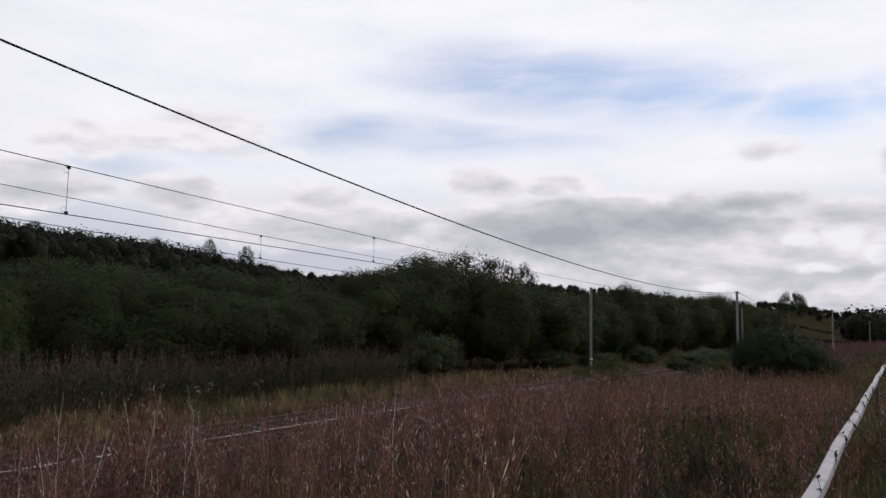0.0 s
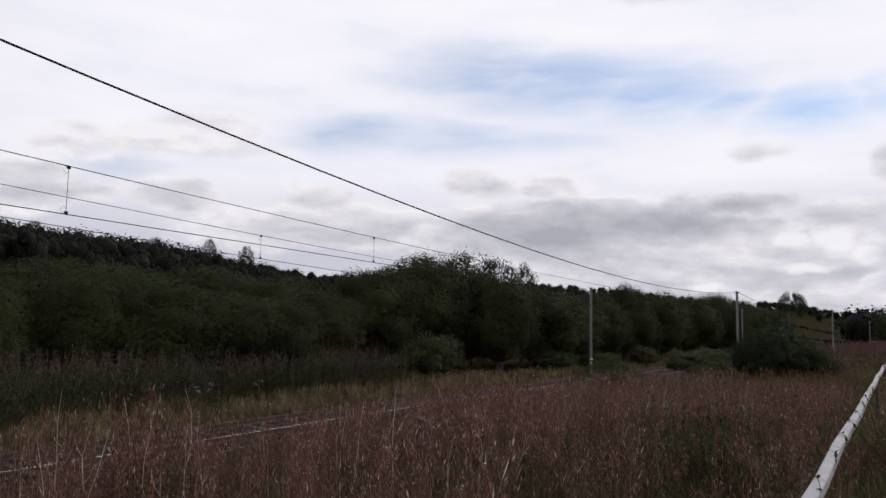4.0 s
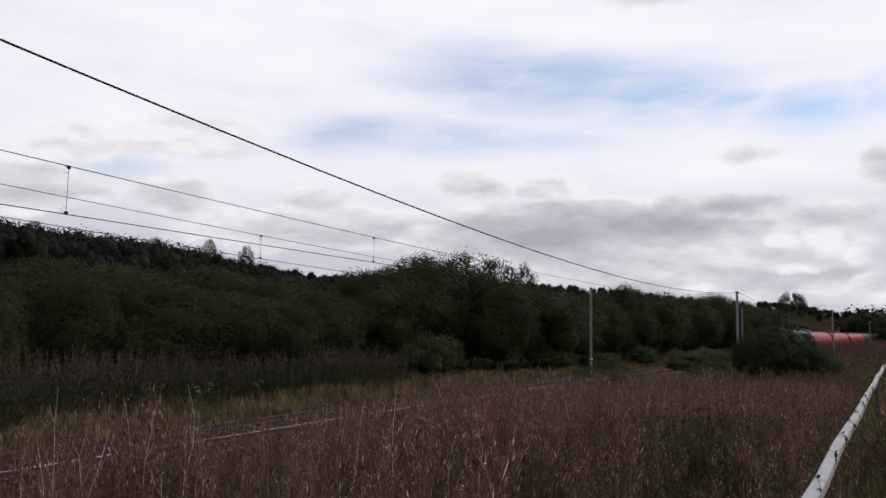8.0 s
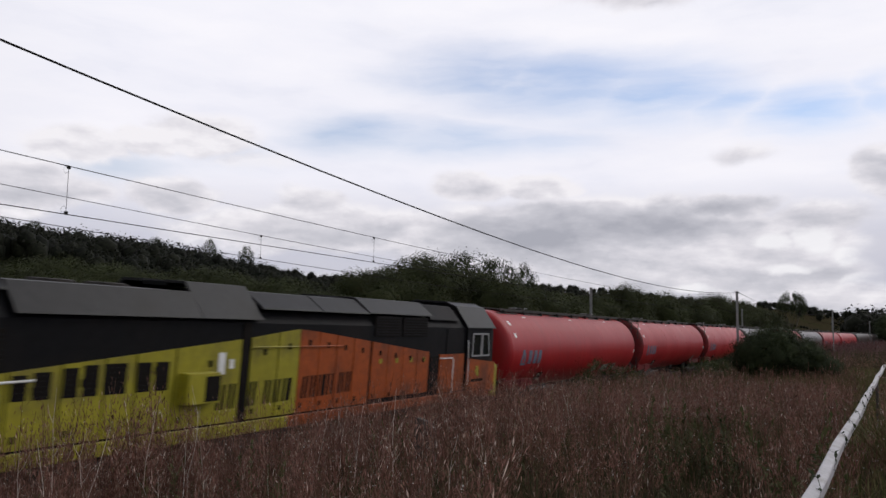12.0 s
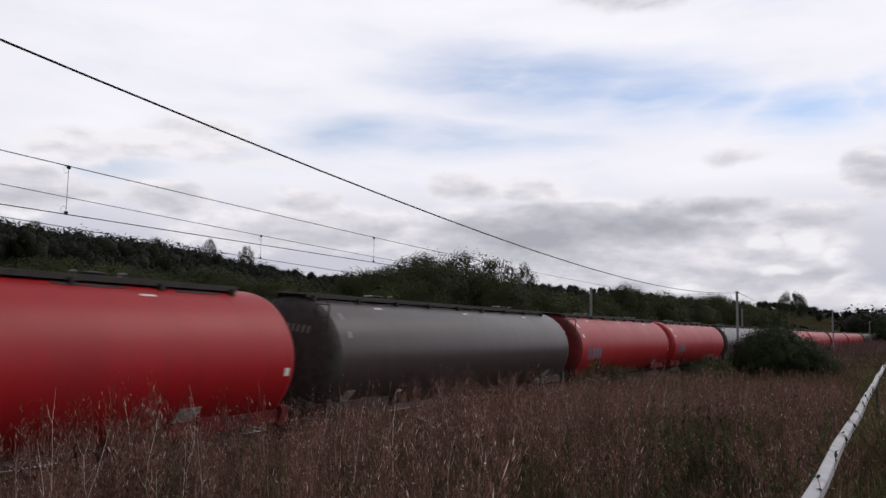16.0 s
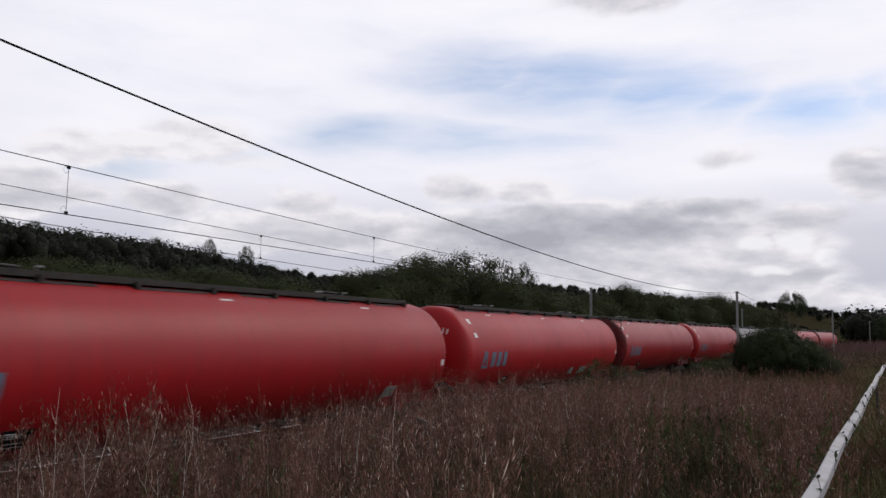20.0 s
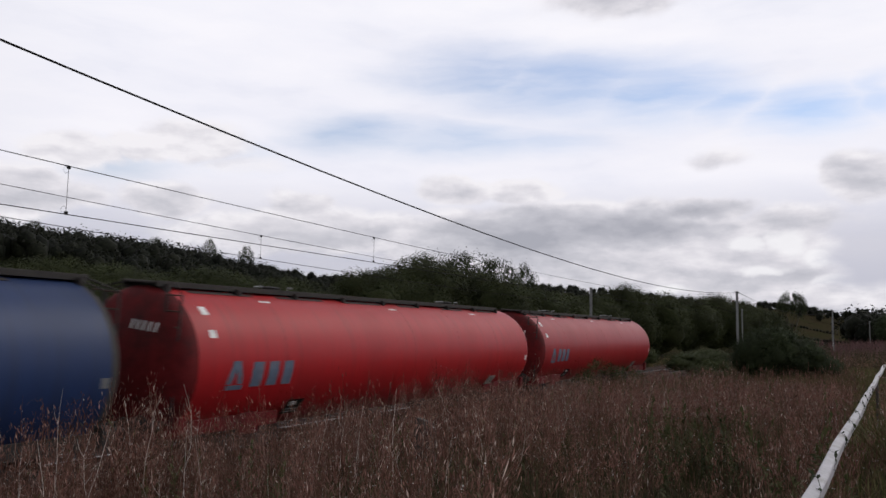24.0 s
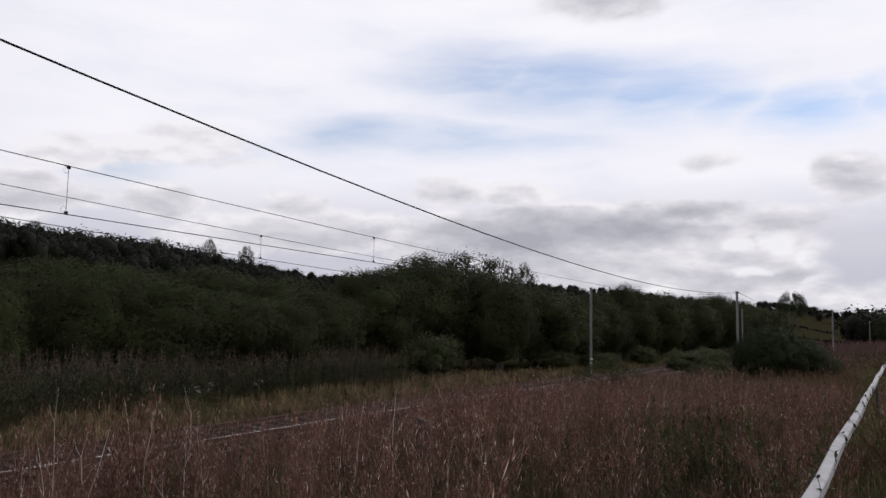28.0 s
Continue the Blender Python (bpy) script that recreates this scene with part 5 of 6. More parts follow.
def make_cab(parent, flip, side_mat, front_mat, lit):
    """A driving cab; flip -1 turns it to face the tail."""
    k = 1 if not flip else -1
    back = 0.0 if flip else 0.18
    Y = lambda v: k * (v + back - LOCO_HALF)
    shell = Geo()
    prof = lambda ins: [(-1.30 + ins, 0.95), (1.30 - ins, 0.95), (1.30 - ins, 2.92), (0.86 - ins * 0.6, 3.52), (0.55, 3.62), (-0.55, 3.62), (-0.86 + ins * 0.6, 3.52), (-1.30 + ins, 2.92)]
    f = [(x, Y(0.04 + 0.10 * max(0, z - 1.85)), z) for x, z in prof(0.06)]
    g = [(x, Y(0.45), z) for x, z in prof(0.0)]
    h = [(x, Y(2.2), z) for x, z in prof(0.0)]
    shell.hull([f, g, h] if k > 0 else [h, g, f])
    cab = part("cab", shell, BLACK, parent, "black upper driving cab")
    # roof canopy
    roof = Geo().hull([[(x * 1.015, Y(y), z + 0.012) for x, z in ((0.55, 3.625), (0.87, 3.525), (1.315, 2.93), (1.33, 2.90), (1.30, 2.90), (0.86, 3.50), (0.55, 3.60))] for y in (0.20, 2.3)])
    part("roof_cowl", roof, ROOF, cab)
    roof2 = Geo().hull([[(-x * 1.015, Y(y), z + 0.012) for x, z in ((0.55, 3.625), (0.87, 3.525), (1.315, 2.93), (1.33, 2.90), (1.30, 2.90), (0.86, 3.50), (0.55, 3.60))] for y in (0.20, 2.3)])
    part("roof_cowl", roof2, ROOF, cab)
    part("roof_top", Geo().box(-0.56, 0.56, min(Y(0.2), Y(2.3)), max(Y(0.2), Y(2.3)), 3.60, 3.655, 0.01), ROOF, cab)
    # coloured lower sides, rising to the tail
    for sx in (-1, 1):
        xs = sorted((sx * 1.302, sx * 1.318))
        part("lower_side", Geo().along_x([(Y(0.06), 0.95), (Y(2.15), 0.95), (Y(2.15), 2.00), (Y(0.06), 1.84)], *xs), side_mat, cab)
        for y0, y1, lean in ((0.52, 1.13, 0.14), (1.18, 1.84, 0.0)):
            xs = sorted((sx * 1.302, sx * 1.325))
            zs = (2.04, 2.75)
            o = Geo()
            w = 0.045
            outer = [(Y(y0), zs[0]), (Y(y1), zs[0]), (Y(y1), zs[1]), (Y(y0 + lean), zs[1])]
            inner = [(Y(y0 + w + lean * 0.06), zs[0] + w), (Y(y1 - w), zs[0] + w), (Y(y1 - w), zs[1] - w), (Y(y0 + w + lean), zs[1] - w)]
            for i in range(4):
                j = (i + 1) % 4
                q = [outer[i], outer[j], inner[j], inner[i]]
                o.add([(x, y, z) for x in xs for y, z in q], [(0, 1, 2, 3), (7, 6, 5, 4), (0, 4, 5, 1), (1, 5, 6, 2), (2, 6, 7, 3), (3, 7, 4, 0)])
            win = part("window_frame", o, FRAME, cab, "pale aluminium cab window frame")
            part("pane", Geo().along_x(inner, sx * 1.303, sx * 1.308), GLASS, win)
        part("grab_rail", Geo().tube([(sx * 1.33, Y(2.10), 1.22), (sx * 1.36, Y(2.12), 1.26), (sx * 1.36, Y(2.24), 2.50), (sx * 1.33, Y(2.25), 2.53)], 0.017, 6), WHITE, cab, "white grab rail")
        # maker's patch: one plain leaf shape and a bar
        part("emblem", Geo().along_x([(Y(1.30), 1.42), (Y(1.45), 1.46), (Y(1.56), 1.62), (Y(1.50), 1.76), (Y(1.36), 1.76), (Y(1.27), 1.58)], *sorted((sx * 1.319, sx * 1.322))), LOGO_RED if side_mat is YELLOW else YELLOW, cab)
        part("name_bar", Geo().along_x([(Y(0.95), 1.28), (Y(1.85), 1.28), (Y(1.85), 1.36), (Y(0.95), 1.36)], *sorted((sx * 1.319, sx * 1.322))), LETTER, cab)
    # nose
    nose = Geo()
    lo = [(-1.22, 0.72), (1.22, 0.72), (1.22, 1.62), (1.16, 1.72), (-1.16, 1.72), (-1.22, 1.62)]
    a = [(x, Y(-0.50 + (0.10 if abs(x) > 1.2 else 0)), z) for x, z in lo]
    b = [(x * 1.04, Y(0.10), z + (0.13 if z > 1.5 else 0)) for x, z in lo]
    nose.hull([a, b])
    n = part("nose", nose, front_mat, parent, "yellow warning panel nose")
    gx = Geo()
    for i in range(8):
        z = 1.02 + i * 0.075
        gx.box(-0.42, 0.42, min(Y(-0.55), Y(-0.48)), max(Y(-0.55), Y(-0.48)), z, z + 0.045, 0.008)
    part("nose_grille", gx, front_mat, n)
    for sx in (-1, 1):
        pod = part("lamp_pod", Geo().box(sx * 0.82 - 0.30, sx * 0.82 + 0.30, min(Y(-0.53), Y(-0.48)), max(Y(-0.53), Y(-0.48)), 0.98, 1.50, 0.02), BLACK, n)
        bright = LAMP if lit and sx < 0 else LAMP_OFF
        for j, (dx, dz, r, mt) in enumerate(((-0.02, 1.18, 0.085, bright), (sx * 0.14, 1.36, 0.055, LAMP_DIM if lit and sx > 0 else LAMP_OFF), (-sx * 0.14, 1.36, 0.06, LAMP_OFF))):
            y0, y1 = Y(-0.48), Y(-0.56)
            part("lamp", Geo().lathe_y([(r * 0.6, y0), (r, y0), (r, y1 + (y0 - y1) * 0.2), (r * 0.7, y1)], 16, sx * 0.82 + dx, dz), mt, pod)
    part("valance", Geo().hull([[(-1.2, Y(-0.35), 0.35), (1.2, Y(-0.35), 0.35), (1.22, Y(-0.40), 0.74), (-1.22, Y(-0.40), 0.74)], [(-1.2, Y(0.3), 0.35), (1.2, Y(0.3), 0.35), (1.22, Y(0.3), 0.74), (-1.22, Y(0.3), 0.74)]]), GRIME, n)
    # windscreen
    fy = lambda z, o: Y(0.04 + 0.10 * (z - 1.85) - o)
    scr = Geo().hull([[(-1.02, fy(2.02, o), 2.02), (1.02, fy(2.02, o), 2.02), (0.94, fy(2.98, o), 2.98), (-0.94, fy(2.98, o), 2.98)] for o in (0.0, 0.02)])
    part("windscreen", scr, GLASS, cab, "dark tinted windscreen")
    rim = Geo()
    for o0, o1 in (((-1.08, 1.96), (1.08, 1.96)), ((1.08, 1.96), (0.99, 3.04)), ((0.99, 3.04), (-0.99, 3.04)), ((-0.99, 3.04), (-1.08, 1.96))):
        rim.tube([(o0[0], fy(o0[1], 0.02), o0[1]), (o1[0], fy(o1[1], 0.02), o1[1])], 0.035, 6)
    part("windscreen_rim", rim, BLACK, cab)
    part("wiper", Geo().tube([(0.3, fy(2.0, 0.05), 2.0), (-0.35, fy(2.6, 0.05), 2.6)], 0.012, 5), LETTER, cab)
    part("marker_lamp", Geo().lathe_y([(0.07, Y(0.2)), (0.07, Y(0.10)), (0.05, Y(0.08))], 12, 0.0, 3.32), LAMP_OFF, cab)
    for sx in (-1, 1):
        part("rain_gutter_bracket", Geo().box(sx * 1.20 - 0.03, sx * 1.20 + 0.03, min(fy(2.9, 0.03), fy(2.9, -0.05)), max(fy(2.9, 0.03), fy(2.9, -0.05)), 2.66, 2.76, 0.005), WHITE, cab)
    make_buffers(n, Y(-0.42), -0.9 * k)
    return cab


def make_loco():
    loco = thing("diesel_locomotive", "yellow, orange and black freight diesel locomotive with headlamp lit", "locomotive")
    Y = lambda v: v - LOCO_HALF
    make_cab(loco, False, YELLOW, YELLOW, True)
    make_cab(loco, True, ORANGE, YELLOW, False)
    part("sill", Geo().box(-1.32, 1.32, Y(0.4), Y(10.0), 0.80, 1.02, 0.02), YELLOW, loco)
    part("sill", Geo().box(-1.32, 1.32, Y(10.0), Y(20.3), 0.80, 1.02, 0.02), ORANGE, loco)
    hood = part("hood", Geo().along_y([(-1.24, 1.0), (1.24, 1.0), (1.24, 2.9), (0.84, 3.40), (-0.84, 3.40), (-1.24, 2.9)], Y(2.2), Y(18.5)), BLACK, loco, "black machinery hood")
    # raised roof sections: (start, end, eave half-width, eave z, shoulder half-width, top z)
    for y0, y1, ew, ez, sw, tz, m in ((2.75, 3.62, 1.22, 3.28, 0.80, 3.60, ROOF), (3.72, 7.30, 1.34, 2.97, 0.98, 3.42, ROOF), (7.32, 8.95, 1.34, 2.97, 0.80, 3.60, ROOF),
                                      (9.0, 11.0, 1.27, 3.18, 0.80, 3.50, ROOF), (11.05, 12.9, 1.27, 3.18, 0.80, 3.50, ROOF), (12.95, 16.2, 1.27, 3.20, 0.80, 3.55, ROOF), (16.25, 18.1, 1.2, 3.1, 0.8, 3.5, BLACK)):
        for sx in (-1, 1):
            q = [(sx * ew, ez), (sx * (ew - 0.02), ez + 0.03), (sx * sw, tz), (sx * 0.3, tz + 0.01), (sx * 0.3, tz - 0.04), (sx * (sw - 0.03), tz - 0.04), (sx * (ew - 0.06), ez)]
            part("roof_panel", Geo().along_y(q, Y(y0), Y(y1)), m, hood, "grey sloping roof panel" if m is ROOF else "")
        part("roof_deck", Geo().box(-0.31, 0.31, Y(y0 + 0.05), Y(y1 - 0.05), tz - 0.10, tz - 0.02, 0.01), BLACK, hood)
    for y, r in ((5.2, 0.36), (6.3, 0.36), (8.1, 0.22), (14.6, 0.4)):
        part("roof_fan", Geo().lathe_y([(r, 0), (r, 0.05), (r * 0.8, 0.06)], 18).mesh("roof_fan", GRIME), None, hood).matrix_local = Matrix.Translation((0, Y(y), 3.42)) @ Matrix.Rotation(radians(90), 4, "X")
    # side doors and panels
    top = lambda y: float(np.interp(y, (2.2, 8.6, 10.2, 11.0, 16.2, 18.2), (2.0, 2.60, 2.80, 2.74, 2.22, 2.16)))
    doors = ((2.42, 3.72), (3.76, 4.56), (4.60, 5.34), (5.38, 5.94), (5.98, 6.80), (6.84, 8.46), (8.74, 9.55), (9.59, 10.26), (10.28, 10.95), (10.98, 11.62), (11.66, 12.32), (12.36, 13.06), (13.16, 13.9), (13.93, 14.66), (14.69, 15.42), (15.45, 16.12))
    for i, (a, b) in enumerate(doors):
        m = YELLOW if b < 10.27 else ORANGE
        for sx in (-1, 1):
            xs = sorted((sx * 1.242, sx * 1.275))
            z0 = 1.06 if b < 13.1 else 1.14
            d = part("side_door", Geo().along_x([(Y(a), z0), (Y(b), z0), (Y(b), top(b)), (Y(a), top(a))], *xs), m, hood)
            part("latch", Geo().box(*sorted((sx * 1.276, sx * 1.29)), Y((a + b) / 2 - 0.04), Y((a + b) / 2 + 0.04), top(a) - 0.34, top(a) - 0.22), LETTER, d)
            part("latch", Geo().box(*sorted((sx * 1.276, sx * 1.29)), Y(a + 0.1), Y(a + 0.16), 1.16, 1.26), LETTER, d)
    for a, b in ((3.80, 4.04), (4.14, 4.42), (4.62, 4.88), (4.97, 5.24), (5.34, 5.78), (5.99, 6.29), (6.37, 6.67)):
        for sx in (-1, 1):
            l = part("louvre", Geo().box(*sorted((sx * 1.274, sx * 1.281)), Y(a), Y(b), 1.74, min(top(a) - 0.05, 2.22)), LETTER, hood, "dark louvred opening")
            for k in range(7):
                z = 1.77 + k * 0.075
                if z < min(top(a) - 0.11, 2.17):
                    part("slat", Geo().box(*sorted((sx * 1.279, sx * 1.287)), Y(a + 0.01), Y(b - 0.01), z, z + 0.012), BLACK, l)
    for sx in (-1, 1):
        bx = part("equipment_box", Geo().box(*sorted((sx * 1.27, sx * 1.50)), Y(6.92), Y(7.72), 1.48, 2.02, 0.02), YELLOW, hood)
        part("box_opening", Geo().box(*sorted((sx * 1.30, sx * 1.48)), Y(7.715), Y(7.73), 1.52, 1.98), LETTER, bx)
        part("box_grille", Geo().box(*sorted((sx * 1.49, sx * 1.506)), Y(7.34), Y(7.69), 1.52, 1.96), LETTER, bx, "dark open grille")
        part("joint_channel", Geo().box(*sorted((sx * 1.2, sx * 1.262)), Y(8.50), Y(8.70), 1.02, 2.9), LETTER, hood)
        for y0, y1 in ((8.78, 10.2), (10.3, 11.9)):
            part("hood_rail", Geo().tube([(sx * 1.29, Y(y0), 2.42), (sx * 1.31, Y(y0 + 0.05), 2.44), (sx * 1.31, Y(y1 - 0.05), 2.44), (sx * 1.29, Y(y1), 2.42)], 0.014, 5), YELLOW if y1 < 10.3 else ORANGE, hood)
        # upper dark grille bays
        for y0, y1, z0, z1 in ((2.5, 3.65, 2.2, 2.75), (13.25, 14.5, 2.64, 3.14), (14.6, 15.95, 2.64, 3.14)):
            gr = part("air_grille", Geo().box(*sorted((sx * 1.235, sx * 1.262)), Y(y0), Y(y1), z0, z1), LETTER, hood)
            for k in range(int((z1 - z0) / 0.07)):
                part("slat", Geo().box(*sorted((sx * 1.262, sx * 1.272)), Y(y0 + 0.03), Y(y1 - 0.03), z0 + 0.03 + k * 0.07, z0 + 0.06 + k * 0.07), BLACK, gr)
        # painted lettering as plain blocks, one a letter
        y = 7.86
        for k, gap in enumerate((0, 0, 0, 0, 0.16, 0, 0, 0, 0.16, 0, 0, 0, 0, 0, 0)):
            y += gap + (0.20 if k in (7, 11) else 0.29 if k else 0)
            w = 0.06 if k in (7, 12) else 0.23
            zb = 1.30 + 0.006 * k
            for i, u in enumerate((0.0,) if w < 0.1 else (0.0, 0.13)):
                part("lettering_block", Geo().along_x([(Y(y + u), zb), (Y(y + u + 0.075), zb), (Y(y + u + 0.12), zb + 0.46), (Y(y + u + 0.045), zb + 0.46)], *sorted((sx * 1.277, sx * 1.280))), LETTER, hood)
        for k, yy in enumerate((13.5, 14.3, 15.05, 15.75)):
            part("warning_plate", Geo().box(*sorted((sx * 1.277, sx * 1.283)), Y(yy), Y(yy + 0.14), 1.98, 2.10), YELLOW, hood)
        part("notice_plate", Geo().box(*sorted((sx * 1.277, sx * 1.283)), Y(7.85), Y(8.03), 1.95, 2.35), WHITE, hood)
        part("notice_plate", Geo().box(*sorted((sx * 1.277, sx * 1.283)), Y(8.15), Y(8.27), 2.05, 2.22), WHITE, hood)
        # walkway handrails by the cabs
        part("handrail", Geo().tube([(sx * 1.36, Y(2.80), 1.05), (sx * 1.36, Y(2.80), 1.9), (sx * 1.36, Y(2.88), 2.01), (sx * 1.36, Y(4.06), 2.03), (sx * 1.30, Y(4.12), 2.03)], 0.02, 7), WHITE, loco, "white handrail")
        part("handrail", Geo().tube([(sx * 1.36, Y(17.5), 1.05), (sx * 1.36, Y(17.5), 1.98), (sx * 1.36, Y(17.42), 2.04), (sx * 1.36, Y(16.8), 2.04), (sx * 1.30, Y(16.75), 2.04)], 0.02, 7), WHITE, loco, "white handrail")
        part("doorway_recess", Geo().box(*sorted((sx * 1.235, sx * 1.262)), Y(16.25), Y(16.75), 1.06, 2.1), LETTER, hood)
        part("step_panel", Geo().box(*sorted((sx * 1.242, sx * 1.27)), Y(16.8), Y(18.4), 1.06, 2.14), ORANGE, hood)
        part("cab_door", Geo().box(*sorted((sx * 1.235, sx * 1.26)), Y(17.2), Y(18.3), 2.15, 2.85), BLACK, hood)
    part("fuel_tank", Geo().box(-1.25, 1.25, Y(7.2), Y(13.2), 0.30, 0.82, 0.10), GRIME, loco)
    for y in (4.1, 16.5):
        make_bogie(loco, Y(y), 3.7, 3, GRIME)
    return loco


GREY_TEXT = material("grey_print", (0.16, 0.16, 0.16), 0.7)
# Soot, and on the second-last wagon's end shade, put into one dark red.
SOOT_SHADE_RED = material("sooty_shaded_red_end", (0.13, 0.010, 0.011), 0.7, vary=0.25, stain=(0.060, 0.012, 0.012), stain_scale=1.2, spec=0.2)


def strip_solid(rings):
    """A thin curved plate: two copies of an outline whose halves face each other, built of quads."""
    n = len(rings[0])
    g = Geo()
    faces = []
    for i in range(n // 2 - 1):
        q = (i, i + 1, n - 2 - i, n - 1 - i)
        faces += [q, tuple(n + v for v in q[::-1])]
    faces += [(i, n + i, n + (i + 1) % n, (i + 1) % n) for i in range(n)]
    return g.add(rings[0] + rings[1], faces)


@functools.lru_cache(maxsize=None)
def words_mesh(text, size, mat):
    """Letters of the built-in font as a thin solid mesh."""
    cu = bpy.data.curves.new("letters", "FONT")
    cu.body, cu.size, cu.extrude, cu.resolution_u = text, size, 0.004, 2
    ob = bpy.data.objects.new("letters", cu)
    scene.collection.objects.link(ob)
    me = bpy.data.meshes.new_from_object(ob.evaluated_get(bpy.context.evaluated_depsgraph_get()))
    bpy.data.objects.remove(ob)
    me.materials.clear()
    me.materials.append(mat)
    return me


# ---- tank wagon: local y runs towards the tail, barrel from -8.35 to 8.48 ----
BARREL, TAIL = 8.35, 8.48
R_TANK, Z_TANK = 1.42, 2.075


def make_wagon(mat, end_mat, ladder_lead, logo, colour_words):
    w = thing("tank_wagon", f"{colour_words} bogie tank wagon with a walkway along its top", "tank wagon", "tank wagons of the train")
    # shallow dish, then a tight knuckle into the barrel
    cap = [(max(0.02, r), 0.17 * (r / 1.2) ** 2) for r in (0.0, 0.3, 0.6, 0.9, 1.1, 1.2)] + [(1.29, 0.212), (1.355, 0.27), (1.40, 0.35), (R_TANK, 0.46)]
    body = part("barrel", Geo().lathe_y([(R_TANK, y) for y in (-BARREL + 0.46, -4.0, 0.0, 4.0, TAIL - 0.46)], 56, 0, Z_TANK), mat, w, smooth=True)
    # Ladder end coloured darker than the barrel: soot plus painted shade.
    part("end_cap", Geo().lathe_y([(r, -BARREL + y) for r, y in cap], 56, 0, Z_TANK), end_mat if ladder_lead else mat, w, "dished end coloured dark for soot and shade" if ladder_lead else "", True)
    part("end_cap", Geo().lathe_y([(r, TAIL - y) for r, y in cap], 56, 0, Z_TANK), mat if ladder_lead else end_mat, w, "", True)
    for y in (-5.4, -2.7, 0.0, 2.7, 5.4):
        part("weld_ring", Geo().lathe_y([(R_TANK - 0.01, y - 0.03), (R_TANK + 0.0015, y - 0.02), (R_TANK + 0.0015, y + 0.02), (R_TANK - 0.01, y + 0.03)], 48, 0, Z_TANK), mat, body, smooth=True)
    # walkway along the top
    top = Z_TANK + R_TANK
    w0, w1 = (-BARREL + 0.25, TAIL - 1.15) if ladder_lead else (-BARREL + 1.3, TAIL - 0.25)
    walkway = part("walkway", Geo().box(-0.42, 0.42, w0, w1, top + 0.03, top + 0.06, 0.008), GRIME, w, "dark steel walkway with oily drips")
    for sx in (-1, 1):
        part("edge_angle", Geo().box(*sorted((sx * 0.40, sx * 0.45)), w0, w1, top - 0.02, top + 0.085, 0.008), GRIME, walkway)
    rng = random.Random(4)
    for i in range(9):
        y = w0 + 0.2 + i * (w1 - w0 - 0.4) / 8
        part("bearer", Geo().box(-0.55, 0.55, y - 0.04, y + 0.04, top - 0.10, top + 0.03), GRIME, walkway)
    for sx in (-1, 1):
        for i in range(6):
            y, ln = -7.4 + i * 2.6, rng.uniform(0.9, 1.9)
            arc = []
            for a0, rr in ((0.31, 0.006), (0.385, 0.006), (0.385, -0.01), (0.31, -0.01)):
                arc.append(((R_TANK + rr) * math.sin(a0) * sx, Z_TANK + (R_TANK + rr) * math.cos(a0)))
            part("drip_guard", Geo().along_y(arc, y, y + ln), GRIME, walkway)
        for y in (-5.6, -0.4, 4.6):
            part("lifting_mark", Geo().along_y([((R_TANK + o) * math.sin(a) * sx, Z_TANK + (R_TANK + o) * math.cos(a)) for a, o in ((0.50, 0.003), (0.54, 0.003), (0.54, -0.01), (0.50, -0.01))], y, y + 0.35), WHITE, body, "pale lifting mark")
    for y in (-4.4, 4.2):
        hat = part("manway", Geo().lathe_y([(0.19, 0.0), (0.19, 0.06), (0.22, 0.07), (0.22, 0.09), (0.10, 0.11)], 18).mesh("manway", GRIME), None, w, "sooty manway lid")
        hat.matrix_local = Matrix.Translation((0, y, top + 0.045)) @ Matrix.Rotation(radians(90), 4, "X")
        part("valve", Geo().tube([(0.1, y + 0.45, top + 0.05), (0.1, y + 0.45, top + 0.14), (0.2, y + 0.5, top + 0.15)], 0.022, 8), STEEL, w)
        part("hinge_arm", Geo().tube([(-0.2, y - 0.3, top + 0.12), (0.2, y - 0.55, top + 0.14)], 0.02, 6), STEEL, w)
    # ladders on one end
    ye = -BARREL + 0.22 if ladder_lead else TAIL - 0.22
    so = -1 if ladder_lead else 1
    for cx in (-0.95, 0.95):
        lad = part("ladder", Geo().tube([(cx - 0.18, ye + so * 0.02, 1.0), (cx - 0.18, ye + so * 0.02, top - 0.15), (cx * 0.5 - 0.15, ye - so * 0.3, top + 0.05)], 0.02, 6)
                   .tube([(cx + 0.18, ye + so * 0.02, 1.0), (cx + 0.18, ye + so * 0.02, top - 0.15), (cx * 0.5 + 0.15, ye - so * 0.3, top + 0.05)], 0.02, 6), GRIME, w)
        for k in range(9):
            part("rung", Geo().tube([(cx - 0.18, ye + so * 0.02, 1.1 + k * 0.28), (cx + 0.18, ye + so * 0.02, 1.1 + k * 0.28)], 0.014, 5), RUST, lad)
    # unreadable end numbers as plain leaning bars laid on the dished end
    def cap_y(x, z):
        return -BARREL + 0.17 * (math.hypot(x, z - Z_TANK) / 1.2) ** 2 - 0.004
    for k in range(5):
        x, z = 0.10 + k * 0.135, 2.70 - 0.008 * k
        q = [(x, z), (x + 0.045, z), (x + 0.075, z + 0.17), (x + 0.03, z + 0.17)]
        part("number_bar", Geo().hull([[(u, cap_y(u, v) + o, v) for u, v in q] for o in (0.0, 0.02)]), WHITE if logo else GREY_TEXT, body, "pale number marks")
